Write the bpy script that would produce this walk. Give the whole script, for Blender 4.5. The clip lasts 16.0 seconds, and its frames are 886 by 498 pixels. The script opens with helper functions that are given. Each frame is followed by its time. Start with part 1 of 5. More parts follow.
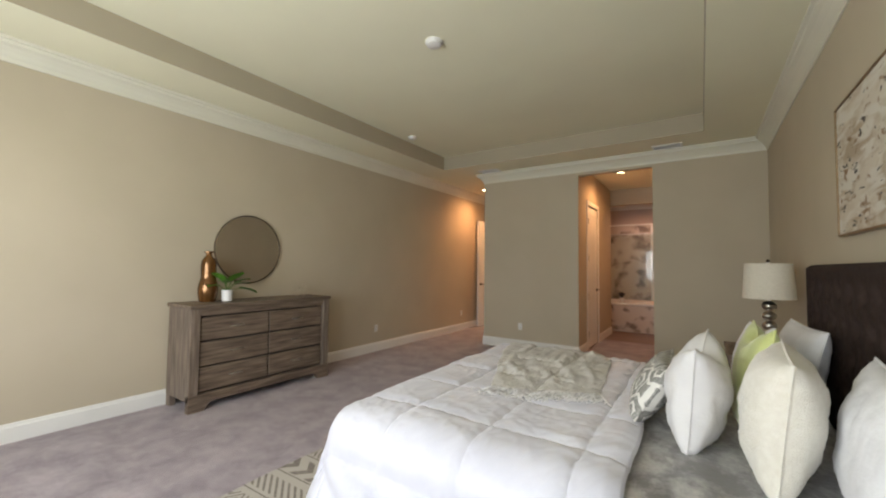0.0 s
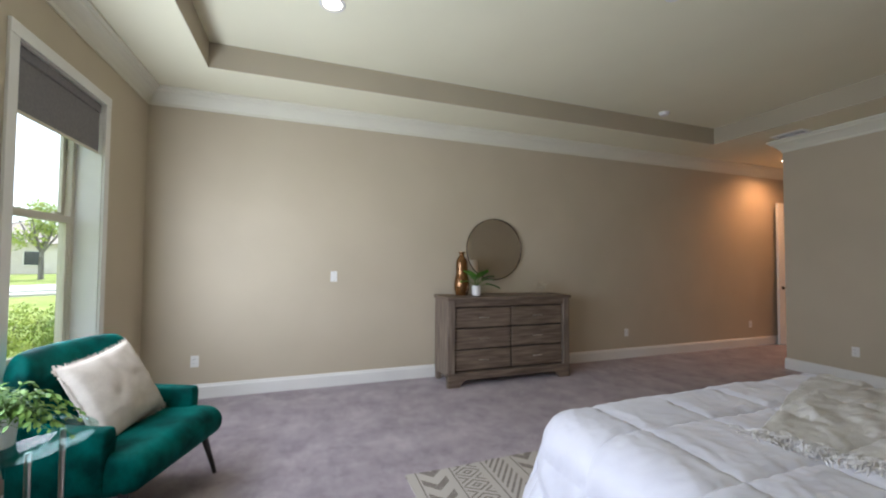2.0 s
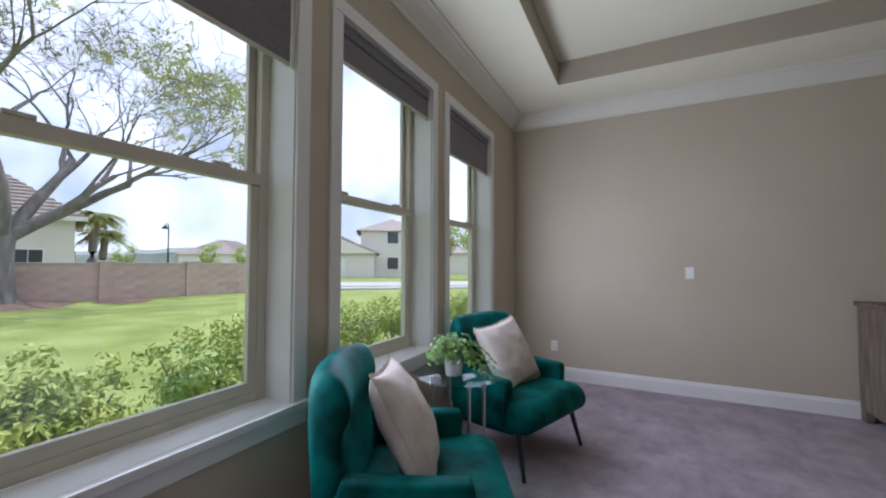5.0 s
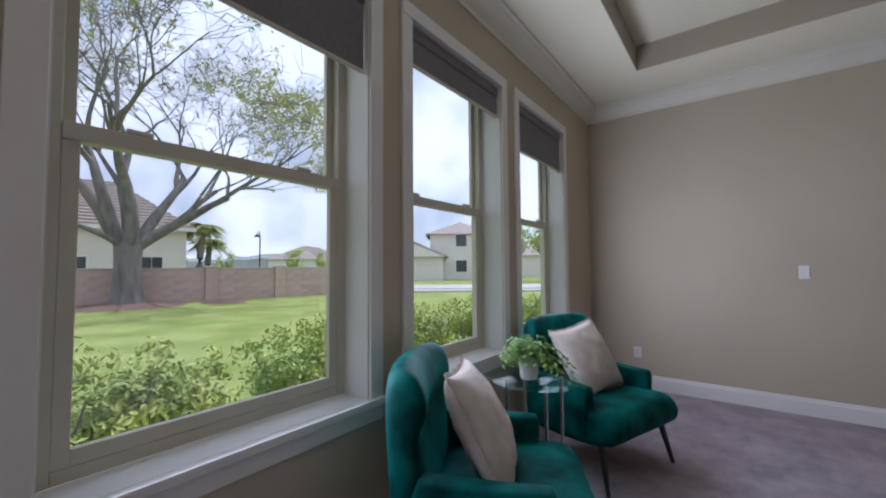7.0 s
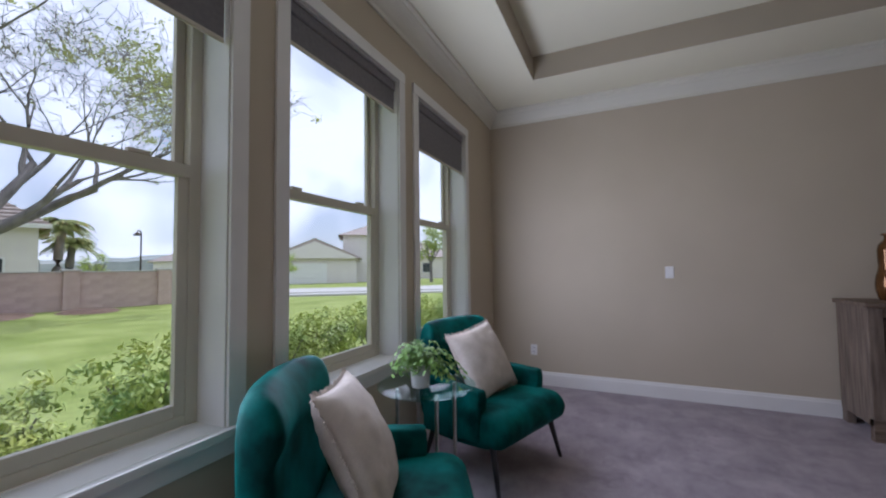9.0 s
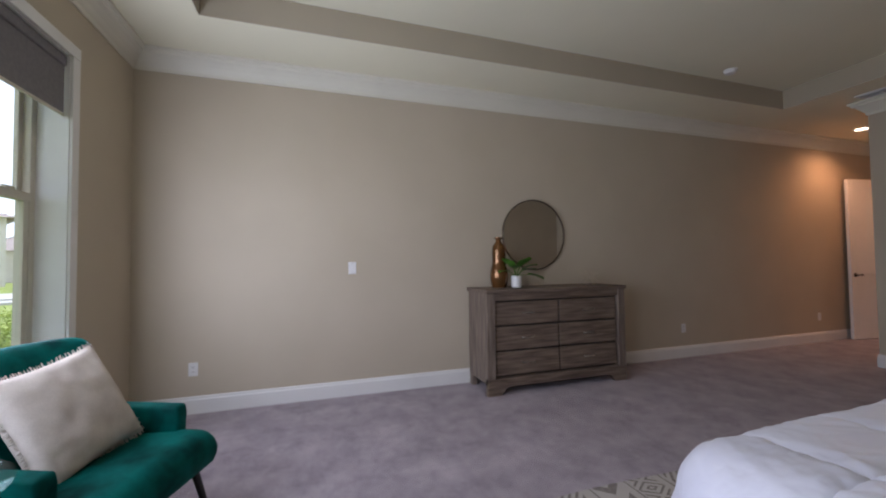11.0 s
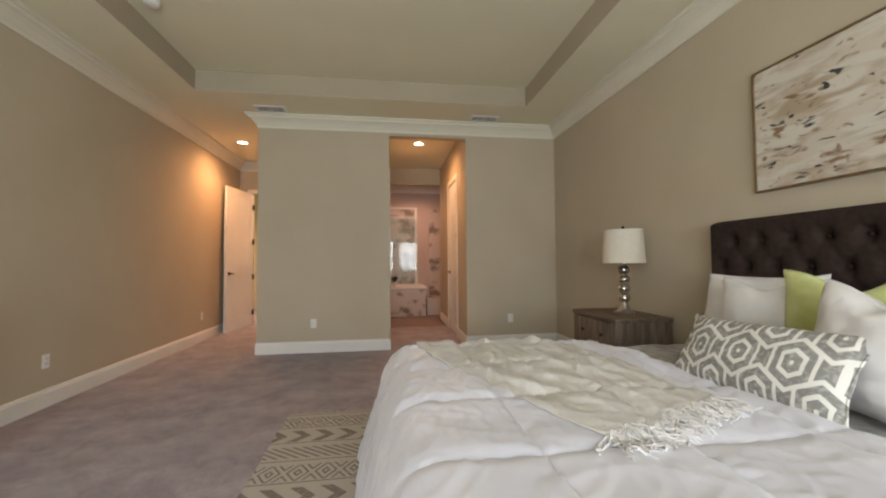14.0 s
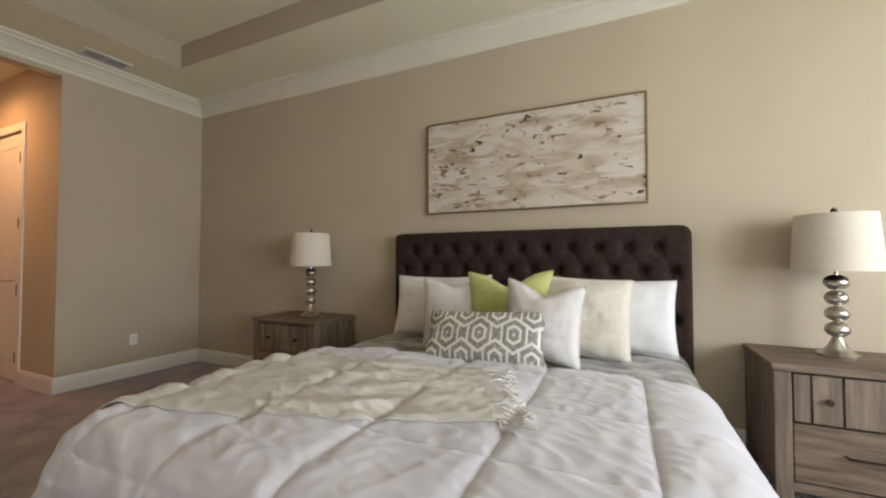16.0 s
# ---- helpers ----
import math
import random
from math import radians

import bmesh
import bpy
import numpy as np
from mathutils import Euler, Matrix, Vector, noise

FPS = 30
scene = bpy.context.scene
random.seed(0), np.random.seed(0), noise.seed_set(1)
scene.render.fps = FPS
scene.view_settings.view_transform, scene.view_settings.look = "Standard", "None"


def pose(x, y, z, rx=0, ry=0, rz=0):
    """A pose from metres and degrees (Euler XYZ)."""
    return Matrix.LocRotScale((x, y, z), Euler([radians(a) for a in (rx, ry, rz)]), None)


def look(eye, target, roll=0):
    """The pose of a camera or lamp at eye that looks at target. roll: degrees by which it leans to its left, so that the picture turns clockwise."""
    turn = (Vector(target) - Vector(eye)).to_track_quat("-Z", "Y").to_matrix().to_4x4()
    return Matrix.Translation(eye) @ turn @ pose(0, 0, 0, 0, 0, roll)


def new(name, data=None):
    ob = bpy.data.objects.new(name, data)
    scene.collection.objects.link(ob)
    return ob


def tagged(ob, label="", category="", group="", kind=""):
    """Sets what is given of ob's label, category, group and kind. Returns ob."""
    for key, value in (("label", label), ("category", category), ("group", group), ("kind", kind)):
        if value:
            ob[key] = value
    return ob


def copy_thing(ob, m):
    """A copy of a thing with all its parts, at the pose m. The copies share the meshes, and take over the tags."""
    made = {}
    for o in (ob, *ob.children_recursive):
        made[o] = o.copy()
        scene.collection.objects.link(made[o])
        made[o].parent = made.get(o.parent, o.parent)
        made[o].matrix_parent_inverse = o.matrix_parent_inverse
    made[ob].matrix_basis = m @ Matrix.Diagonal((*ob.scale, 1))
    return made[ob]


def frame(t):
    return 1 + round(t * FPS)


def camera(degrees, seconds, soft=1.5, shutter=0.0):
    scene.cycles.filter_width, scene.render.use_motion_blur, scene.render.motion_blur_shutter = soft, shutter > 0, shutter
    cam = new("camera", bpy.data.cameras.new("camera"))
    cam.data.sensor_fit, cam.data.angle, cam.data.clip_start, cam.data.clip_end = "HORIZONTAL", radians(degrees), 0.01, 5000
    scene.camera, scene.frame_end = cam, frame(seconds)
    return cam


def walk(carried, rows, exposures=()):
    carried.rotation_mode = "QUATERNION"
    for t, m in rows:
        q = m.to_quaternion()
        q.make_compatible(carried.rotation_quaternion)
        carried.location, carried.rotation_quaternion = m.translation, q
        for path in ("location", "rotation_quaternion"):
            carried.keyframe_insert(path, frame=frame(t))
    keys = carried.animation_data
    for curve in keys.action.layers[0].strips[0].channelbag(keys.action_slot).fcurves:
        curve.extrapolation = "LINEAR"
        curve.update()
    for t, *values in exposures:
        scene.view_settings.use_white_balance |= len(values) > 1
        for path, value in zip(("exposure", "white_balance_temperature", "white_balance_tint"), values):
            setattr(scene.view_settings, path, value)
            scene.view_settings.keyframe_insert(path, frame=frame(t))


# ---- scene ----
cam = camera(97.5, 16.0, soft=2.1)
PATH = [
    (0, (0.429, 0.311, 1.37), (-0.677, 1.974, 1.461), 0.7),
    (0.5, (0.576, 0.32, 1.39), (-0.788, 1.781, 1.464), 0.8),
    (1, (0.585, 0.304, 1.399), (-0.976, 1.554, 1.467), 0.7),
    (1.5, (0.543, 0.389, 1.395), (-1.198, 1.371, 1.458), 0.6),
    (2, (0.531, 0.535, 1.383), (-1.353, 1.203, 1.447), 0.5),
    (2.5, (0.529, 0.559, 1.345), (-1.442, 0.894, 1.408), 0.5),
    (3, (0.536, 0.519, 1.318), (-1.463, 0.518, 1.389), 0.4),
    (3.5, (0.542, 0.486, 1.338), (-1.435, 0.19, 1.404), 0.2),
    (4, (0.557, 0.473, 1.313), (-1.365, -0.076, 1.386), 0.4),
    (4.5, (0.574, 0.449, 1.331), (-1.279, -0.301, 1.39), 0.2),
    (5, (0.58, 0.407, 1.291), (-1.202, -0.498, 1.368), 0.1),
    (7.5, (0.543, 0.374, 1.274), (-1.045, -0.838, 1.364), -0.5),
    (8, (0.501, 0.408, 1.278), (-1.122, -0.757, 1.373), -0.6),
    (10.5, (0.034, 0.428, 1.264), (-1.956, 0.618, 1.339), -0.7),
    (11, (-0.141, 0.517, 1.252), (-2.042, 1.135, 1.319), -0.7),
    (11.5, (-0.351, 0.618, 1.252), (-2.057, 1.659, 1.319), -0.7),
    (12, (-0.562, 0.742, 1.234), (-2.001, 2.129, 1.3), -0.7),
    (12.5, (-0.8, 0.946, 1.208), (-1.899, 2.616, 1.27), -0.6),
    (13, (-0.995, 1.122, 1.184), (-1.684, 2.998, 1.244), -0.6),
    (13.5, (-1.136, 1.263, 1.165), (-1.348, 3.251, 1.227), -0.5),
    (14, (-1.206, 1.38, 1.153), (-0.924, 3.359, 1.219), -0.4),
    (14.5, (-1.319, 1.497, 1.159), (-0.533, 3.335, 1.222), -0.3),
    (15, (-1.538, 1.617, 1.171), (-0.297, 3.185, 1.235), -0.3),
    (15.5, (-1.653, 1.776, 1.182), (-0.082, 3.013, 1.237), -0.1),
    (16, (-1.83, 2.019, 1.188), (-0.017, 2.861, 1.244), -0.0),
]
EXPOSURES = [(0.0, 0.45, 6400, 9), (1.0, 0.3, 6150, 10), (2.0, 0.1, 5750, 13), (3.5, -0.2, 5600, 18), (5.0, -0.72, 5450, 23), (7.5, -0.97, 5450, 25), (8.2, -0.97, 5450, 25),
             (10.5, -0.78, 5450, 26), (11.0, -0.42, 5600, 22), (11.5, -0.1, 5850, 17), (12.5, 0.27, 6100, 13), (13.5, 0.70, 6150, 11), (14.5, 0.71, 6500, 11), (15.5, 0.70, 6450, 12), (16.0, 0.55, 6400, 12)]
walk(cam, [(t, look(eye, target, roll)) for t, eye, target, roll in PATH], EXPOSURES)

# ---- world, sun, exposure ----
world = bpy.data.worlds.new("world")
scene.world = world
world.use_nodes = True
wn, wl = world.node_tree.nodes, world.node_tree.links
SUN_ELEVATION, SUN_AZIMUTH = radians(60), radians(-86)
sky = wn.new("ShaderNodeTexSky")
sky.sky_type = "NISHITA"
sky.sun_disc = False
sky.sun_elevation, sky.sun_rotation = SUN_ELEVATION, SUN_AZIMUTH
cloud = wn.new("ShaderNodeTexNoise")
cloud.inputs["Scale"].default_value, cloud.inputs["Detail"].default_value = 5.0, 6.0
cramp = wn.new("ShaderNodeValToRGB")
cramp.color_ramp.elements[0].position, cramp.color_ramp.elements[1].position = 0.33, 0.56
cramp.color_ramp.elements[0].color = (0.38, 0.38, 0.38, 1)
cmix = wn.new("ShaderNodeMixRGB")
cmix.inputs[2].default_value = (15, 15.2, 15.6, 1)
wl.new(cloud.outputs["Fac"], cramp.inputs[0])
wl.new(cramp.outputs[0], cmix.inputs[0])
wl.new(sky.outputs[0], cmix.inputs[1])
wl.new(cmix.outputs[0], wn["Background"].inputs[0])
wn["Background"].inputs[1].default_value = 0.15

sun = new("sun", bpy.data.lights.new("sun", "SUN"))
sun.data.energy, sun.data.angle, sun.data.color = 5.0, radians(0.6), (1, 0.95, 0.86)
sun_way = Vector((math.sin(SUN_AZIMUTH) * math.cos(SUN_ELEVATION), math.cos(SUN_AZIMUTH) * math.cos(SUN_ELEVATION), math.sin(SUN_ELEVATION)))
sun.matrix_world = look(sun_way * 40, (0, 0, 0))


def lamp(name, place, energy, colour, radius=0.06, spot=0):
    data = bpy.data.lights.new(name, "SPOT" if spot else "POINT")
    data.energy, data.color, data.shadow_soft_size = energy, colour, radius
    if spot:
        data.spot_size, data.spot_blend = radians(spot), 0.9
    ob = new(name, data)
    ob.location = place
    return ob


WARM = (1.0, 0.47, 0.19)
lamp("recessed_lamp_hall", (-3.455, 7.80, 2.98), 62, WARM, 0.12, 165)
lamp("recessed_lamp_passage", (-0.71, 7.54, 2.98), 47, WARM, 0.07, 165)
lamp("recessed_lamp_bedroom", (-2.39, 0.69, 3.21), 10, (1.0, 0.8, 0.55), 0.07, 150)
# unseen lamp added to brighten the bathroom; it has no fixture
lamp("bath_fill_lamp", (-0.6, 9.85, 2.9), 40, (1.0, 0.52, 0.32), 0.1, 165)
# added without a fixture, so the room past the hall door looks lit
lamp("landing_fill_lamp", (-3.2, 10.2, 2.7), 150, (1.0, 0.62, 0.36), 0.1, 165)


# area lamps just inside the three window openings, added to boost the sky's daylight
for wx, wz in ((-0.125, 1.44), (-1.39, 1.52), (-2.62, 1.43)):
    data = bpy.data.lights.new("window_daylight", "AREA")
    data.shape, data.size, data.size_y = "RECTANGLE", 0.9, 1.4
    data.energy, data.color = 34, (0.95, 0.98, 1.0)
    ob = new("window_daylight", data)
    ob.matrix_world = look((wx, -0.91, wz), (wx, 3.0, wz))


# ---- materials ----
def material(name, base, rough=0.6, metal=0.0, second=None, scale=8.0, detail=4.0, fine=0.0, fine_scale=200.0, bump=0.0, bump_scale=120.0, stretch=(1, 1, 1), grain=0.5, low=0.35, high=0.65, spec=0.5, sheen=0.0, per_object=0.0):
    m = bpy.data.materials.new(name)
    m.use_nodes = True
    n, l = m.node_tree.nodes, m.node_tree.links
    b = n["Principled BSDF"]
    b.inputs["Roughness"].default_value, b.inputs["Metallic"].default_value = rough, metal
    b.inputs["Specular IOR Level"].default_value = spec
    b.inputs["Sheen Weight"].default_value = sheen
    tc = n.new("ShaderNodeTexCoord")
    mp = n.new("ShaderNodeMapping")
    mp.inputs["Scale"].default_value = stretch
    l.new(tc.outputs["Object"], mp.inputs[0])
    col = None
    b.inputs["Base Color"].default_value = (*base, 1)
    if second:
        t = n.new("ShaderNodeTexNoise")
        t.inputs["Scale"].default_value, t.inputs["Detail"].default_value, t.inputs["Roughness"].default_value = scale, detail, grain
        l.new(mp.outputs[0], t.inputs["Vector"])
        r = n.new("ShaderNodeValToRGB")
        r.color_ramp.elements[0].position, r.color_ramp.elements[1].position = low, high
        r.color_ramp.elements[0].color, r.color_ramp.elements[1].color = (*base, 1), (*second, 1)
        l.new(t.outputs["Fac"], r.inputs[0])
        col = r.outputs[0]
        if fine:
            t2 = n.new("ShaderNodeTexNoise")
            t2.inputs["Scale"].default_value, t2.inputs["Detail"].default_value = fine_scale, 2.0
            l.new(mp.outputs[0], t2.inputs["Vector"])
            mul = n.new("ShaderNodeMath")
            mul.operation = "MULTIPLY_ADD"
            mul.inputs[1].default_value, mul.inputs[2].default_value = 2 * fine, 1 - fine
            l.new(t2.outputs["Fac"], mul.inputs[0])
            vm = n.new("ShaderNodeVectorMath")
            vm.operation = "SCALE"
            l.new(col, vm.inputs[0])
            l.new(mul.outputs[0], vm.inputs["Scale"])
            col = vm.outputs[0]
        if per_object:
            oi = n.new("ShaderNodeObjectInfo")
            ma = n.new("ShaderNodeMath")
            ma.operation = "MULTIPLY_ADD"
            ma.inputs[1].default_value, ma.inputs[2].default_value = 2 * per_object, 1 - per_object
            l.new(oi.outputs["Random"], ma.inputs[0])
            vm = n.new("ShaderNodeVectorMath")
            vm.operation = "SCALE"
            l.new(col, vm.inputs[0])
            l.new(ma.outputs[0], vm.inputs["Scale"])
            col = vm.outputs[0]
        l.new(col, b.inputs["Base Color"])
    if bump:
        t3 = n.new("ShaderNodeTexNoise")
        t3.inputs["Scale"].default_value, t3.inputs["Detail"].default_value = bump_scale, 3.0
        l.new(mp.outputs[0], t3.inputs["Vector"])
        bu = n.new("ShaderNodeBump")
        bu.inputs["Strength"].default_value, bu.inputs["Distance"].default_value = bump, 0.01
        l.new(t3.outputs["Fac"], bu.inputs["Height"])
        l.new(bu.outputs[0], b.inputs["Normal"])
    return m


def emitter(name, colour, strength):
    m = bpy.data.materials.new(name)
    m.use_nodes = True
    b = m.node_tree.nodes["Principled BSDF"]
    b.inputs["Emission Color"].default_value, b.inputs["Emission Strength"].default_value = (*colour, 1), strength
    return m


def glass_material(name, tint=(0.97, 1.0, 0.99), gloss=0.045):
    m = bpy.data.materials.new(name)
    m.use_nodes = True
    n, l = m.node_tree.nodes, m.node_tree.links
    tr, gl, mx = n.new("ShaderNodeBsdfTransparent"), n.new("ShaderNodeBsdfGlossy"), n.new("ShaderNodeMixShader")
    tr.inputs[0].default_value = (*tint, 1)
    gl.inputs["Roughness"].default_value = 0.02
    mx.inputs[0].default_value = gloss
    l.new(tr.outputs[0], mx.inputs[1])
    l.new(gl.outputs[0], mx.inputs[2])
    l.new(mx.outputs[0], n["Material Output"].inputs[0])
    return m


WALL = material("wall_paint", (0.50, 0.435, 0.33), 0.75, second=(0.53, 0.462, 0.352), scale=1.5, bump=0.08, bump_scale=160, spec=0.25)
CEIL = material("ceiling_paint", (0.78, 0.75, 0.58), 0.85, second=(0.81, 0.78, 0.605), scale=1.2, bump=0.1, bump_scale=90, spec=0.2)
TRIM = material("trim_paint", (0.80, 0.79, 0.76), 0.4, second=(0.76, 0.75, 0.72), scale=3, bump=0.03)
# wall paint darkened: the weaker light on the tray sides is in its colour
TRAYPAINT_SHADED = material("tray_paint_shaded", (0.42, 0.37, 0.28), 0.75, second=(0.445, 0.39, 0.295), scale=1.5, bump=0.08, bump_scale=160, spec=0.25)
CROWNPAINT = material("crown_paint", (0.73, 0.71, 0.60), 0.5, second=(0.70, 0.68, 0.575), scale=3, bump=0.03)
CARPET = material("carpet", (0.235, 0.19, 0.215), 0.95, second=(0.45, 0.38, 0.41), scale=3.5, detail=14, grain=0.78, fine=0.5, fine_scale=140, bump=0.8, bump_scale=240, spec=0.1, sheen=0.3, low=0.38, high=0.66)
WOOD = material("weathered_wood", (0.080, 0.054, 0.038), 0.6, second=(0.235, 0.175, 0.128), scale=5, detail=8, fine=0.3, fine_scale=60, bump=0.2, bump_scale=60, stretch=(5, 0.7, 9), low=0.3, high=0.72)
WOOD_UP = material("weathered_wood_upright", (0.105, 0.077, 0.058), 0.6, second=(0.25, 0.195, 0.15), scale=5, detail=8, fine=0.3, fine_scale=60, bump=0.2, bump_scale=60, stretch=(7, 7, 0.6), low=0.3, high=0.72)
# near-black backing: the shade in the drawer gaps is put into its colour
GAP = material("drawer_gap_shadow_board", (0.03, 0.024, 0.02), 0.8)
METAL = material("brushed_nickel", (0.62, 0.58, 0.53), 0.28, 1.0, second=(0.5, 0.47, 0.43), scale=30)
DARKMETAL = material("dark_bronze", (0.05, 0.04, 0.035), 0.4, 0.9, second=(0.08, 0.065, 0.05), scale=30)
GREEN = material("emerald_velvet", (0.001, 0.028, 0.025), 0.65, second=(0.004, 0.105, 0.09), scale=6, detail=3, fine=0.15, fine_scale=90, bump=0.12, bump_scale=300, sheen=0.1, spec=0.06)
GREEN_BSDF = GREEN.node_tree.nodes["Principled BSDF"]
GREEN_BSDF.inputs["Sheen Weight"].default_value, GREEN_BSDF.inputs["Sheen Roughness"].default_value = 0.22, 0.3
GREEN_BSDF.inputs["Sheen Tint"].default_value = (0.05, 0.62, 0.54, 1)
BLACK = material("black_lacquer", (0.012, 0.011, 0.012), 0.35, second=(0.02, 0.018, 0.018), scale=20)
LINEN = material("natural_linen", (0.55, 0.49, 0.425), 0.9, second=(0.63, 0.57, 0.50), scale=14, fine=0.15, fine_scale=260, bump=0.4, bump_scale=320, spec=0.1)
DUVET = material("white_satin_quilt", (0.56, 0.56, 0.635), 0.42, second=(0.63, 0.63, 0.70), scale=4, bump=0.05, bump_scale=60, spec=0.35, sheen=0.3)
SHEET = material("grey_velvet_coverlet", (0.09, 0.082, 0.075), 0.5, second=(0.40, 0.38, 0.355), scale=5, low=0.43, high=0.63, detail=9, grain=0.65, fine=0.15, bump=0.5, bump_scale=22, stretch=(1.5, 1, 1), sheen=0.4)
THROW = material("beige_knit_throw", (0.575, 0.555, 0.535), 0.9, second=(0.66, 0.645, 0.625), scale=9, fine=0.15, fine_scale=170, bump=0.5, bump_scale=220, spec=0.1)
WHITECLOTH = material("white_cotton", (0.80, 0.80, 0.83), 0.85, second=(0.72, 0.72, 0.74), scale=8, bump=0.15, bump_scale=60, spec=0.15)
CREAM = material("cream_fleece", (0.79, 0.755, 0.67), 0.95, second=(0.74, 0.70, 0.61), scale=40, bump=0.6, bump_scale=180, spec=0.1, sheen=0.4)
GREYCLOTH = material("silver_grey_cotton", (0.66, 0.645, 0.645), 0.8, second=(0.71, 0.695, 0.695), scale=8, bump=0.15, bump_scale=80, spec=0.2)
LIME = material("lime_velvet", (0.46, 0.50, 0.17), 0.8, second=(0.56, 0.60, 0.26), scale=9, bump=0.1, bump_scale=200, spec=0.2, sheen=0.4)
HEADBOARD = material("charcoal_brown_linen", (0.030, 0.019, 0.016), 0.9, second=(0.043, 0.029, 0.025), scale=30, fine=0.2, fine_scale=300, bump=0.3, bump_scale=400, spec=0.15)
SHADE_CLOTH = material("lampshade_linen", (0.70, 0.65, 0.55), 0.9, second=(0.66, 0.61, 0.51), scale=60, bump=0.2, bump_scale=300, spec=0.1)
BLIND = material("grey_roller_blind", (0.20, 0.19, 0.20), 0.85, second=(0.225, 0.215, 0.22), scale=50, bump=0.1, bump_scale=300, spec=0.1)
VINYL = material("almond_vinyl", (0.62, 0.58, 0.47), 0.45, second=(0.58, 0.54, 0.44), scale=5)
PLASTIC = material("white_plastic", (0.80, 0.79, 0.77), 0.4, second=(0.78, 0.77, 0.75), scale=10)
SLOT = material("dark_slot", (0.06, 0.05, 0.05), 0.6)
GOLD = material("amber_mercury_glass", (0.13, 0.06, 0.015), 0.16, 0.6, second=(0.22, 0.10, 0.03), scale=4, spec=0.8)
BRASS = material("brushed_gold", (0.34, 0.25, 0.15), 0.4, 0.9, second=(0.28, 0.20, 0.12), scale=20)
PALEGOLD = material("pale_gold_wire", (0.60, 0.53, 0.41), 0.4, 0.6, second=(0.52, 0.45, 0.34), scale=20)
BRONZE = material("dark_bronze_rim", (0.13, 0.10, 0.07), 0.45, 0.8, second=(0.10, 0.075, 0.05), scale=20)
CERAMIC = material("white_ceramic", (0.78, 0.77, 0.75), 0.25, second=(0.74, 0.73, 0.71), scale=10)
LEAF = material("green_leaf", (0.05, 0.17, 0.015), 0.45, second=(0.13, 0.30, 0.03), scale=12, per_object=0.2)
FERN = material("trailing_leaf", (0.08, 0.19, 0.025), 0.55, second=(0.20, 0.34, 0.06), scale=20)
SOIL = material("soil", (0.03, 0.02, 0.015), 0.95, second=(0.06, 0.04, 0.03), scale=40)
MIRROR = material("mirror_silver", (0.82, 0.82, 0.80), 0.02, 1.0)
GLASS = glass_material("window_glass")
TABLEGLASS = glass_material("table_glass", (0.80, 0.92, 0.90), 0.06)
SHOWERGLASS = glass_material("shower_glass", (0.92, 0.96, 0.95), 0.022)
MARBLE = material("veined_marble", (0.56, 0.48, 0.42), 0.25, second=(0.22, 0.17, 0.14), scale=2.6, detail=8, stretch=(1.3, 1, 1.5), low=0.52, high=0.64, fine=0.1)
BATHPAINT = material("bath_wall_paint", (0.52, 0.42, 0.37), 0.7, second=(0.55, 0.45, 0.40), scale=2)
TILE = material("bath_floor_tile", (0.17, 0.105, 0.08), 0.4, second=(0.22, 0.145, 0.11), scale=3)
LIT = emitter("lit_diffuser", (1.0, 0.78, 0.48), 9.0)
GRASS = material("lawn_grass", (0.22, 0.275, 0.065), 0.9, second=(0.34, 0.39, 0.12), scale=0.7, detail=9, fine=0.3, fine_scale=12, bump=0.6, bump_scale=14, spec=0.1)
HEDGE = material("hedge_leaf", (0.22, 0.33, 0.055), 0.5, second=(0.58, 0.64, 0.15), scale=3.5, detail=3)
TREELEAF = material("spring_leaf", (0.36, 0.40, 0.12), 0.6, second=(0.60, 0.60, 0.24), scale=0.8)
BARK = material("grey_bark", (0.125, 0.113, 0.108), 0.9, second=(0.235, 0.212, 0.20), scale=5, detail=7, bump=0.8, bump_scale=12, stretch=(1, 1, 0.3))
FENCE = material("masonry_block", (0.47, 0.345, 0.295), 0.9, second=(0.53, 0.395, 0.34), scale=4, fine=0.15, fine_scale=30, bump=0.4, bump_scale=30, per_object=0.06)
STUCCO = material("pale_stucco", (0.70, 0.65, 0.60), 0.9, second=(0.74, 0.69, 0.64), scale=2, bump=0.2, bump_scale=40)
ROOFTILE = material("roof_tile", (0.33, 0.27, 0.24), 0.8, second=(0.42, 0.35, 0.31), scale=3, detail=6)
PANE_DARK = material("far_window_pane", (0.05, 0.06, 0.07), 0.1)
CONCRETE = material("concrete", (0.46, 0.44, 0.41), 0.9, second=(0.52, 0.50, 0.47), scale=1.5, fine=0.1)
MULCH = material("bark_mulch", (0.15, 0.09, 0.06), 0.95, second=(0.25, 0.17, 0.12), scale=9, bump=0.8, bump_scale=25)
FARTREES = material("far_woods", (0.24, 0.27, 0.25), 0.9, second=(0.32, 0.34, 0.31), scale=0.4, detail=8)
EXTERIOR = material("exterior_stucco", (0.55, 0.50, 0.43), 0.9, second=(0.6, 0.55, 0.48), scale=2)
PALMLEAF = material("palm_frond", (0.19, 0.23, 0.05), 0.6, second=(0.33, 0.36, 0.11), scale=3)


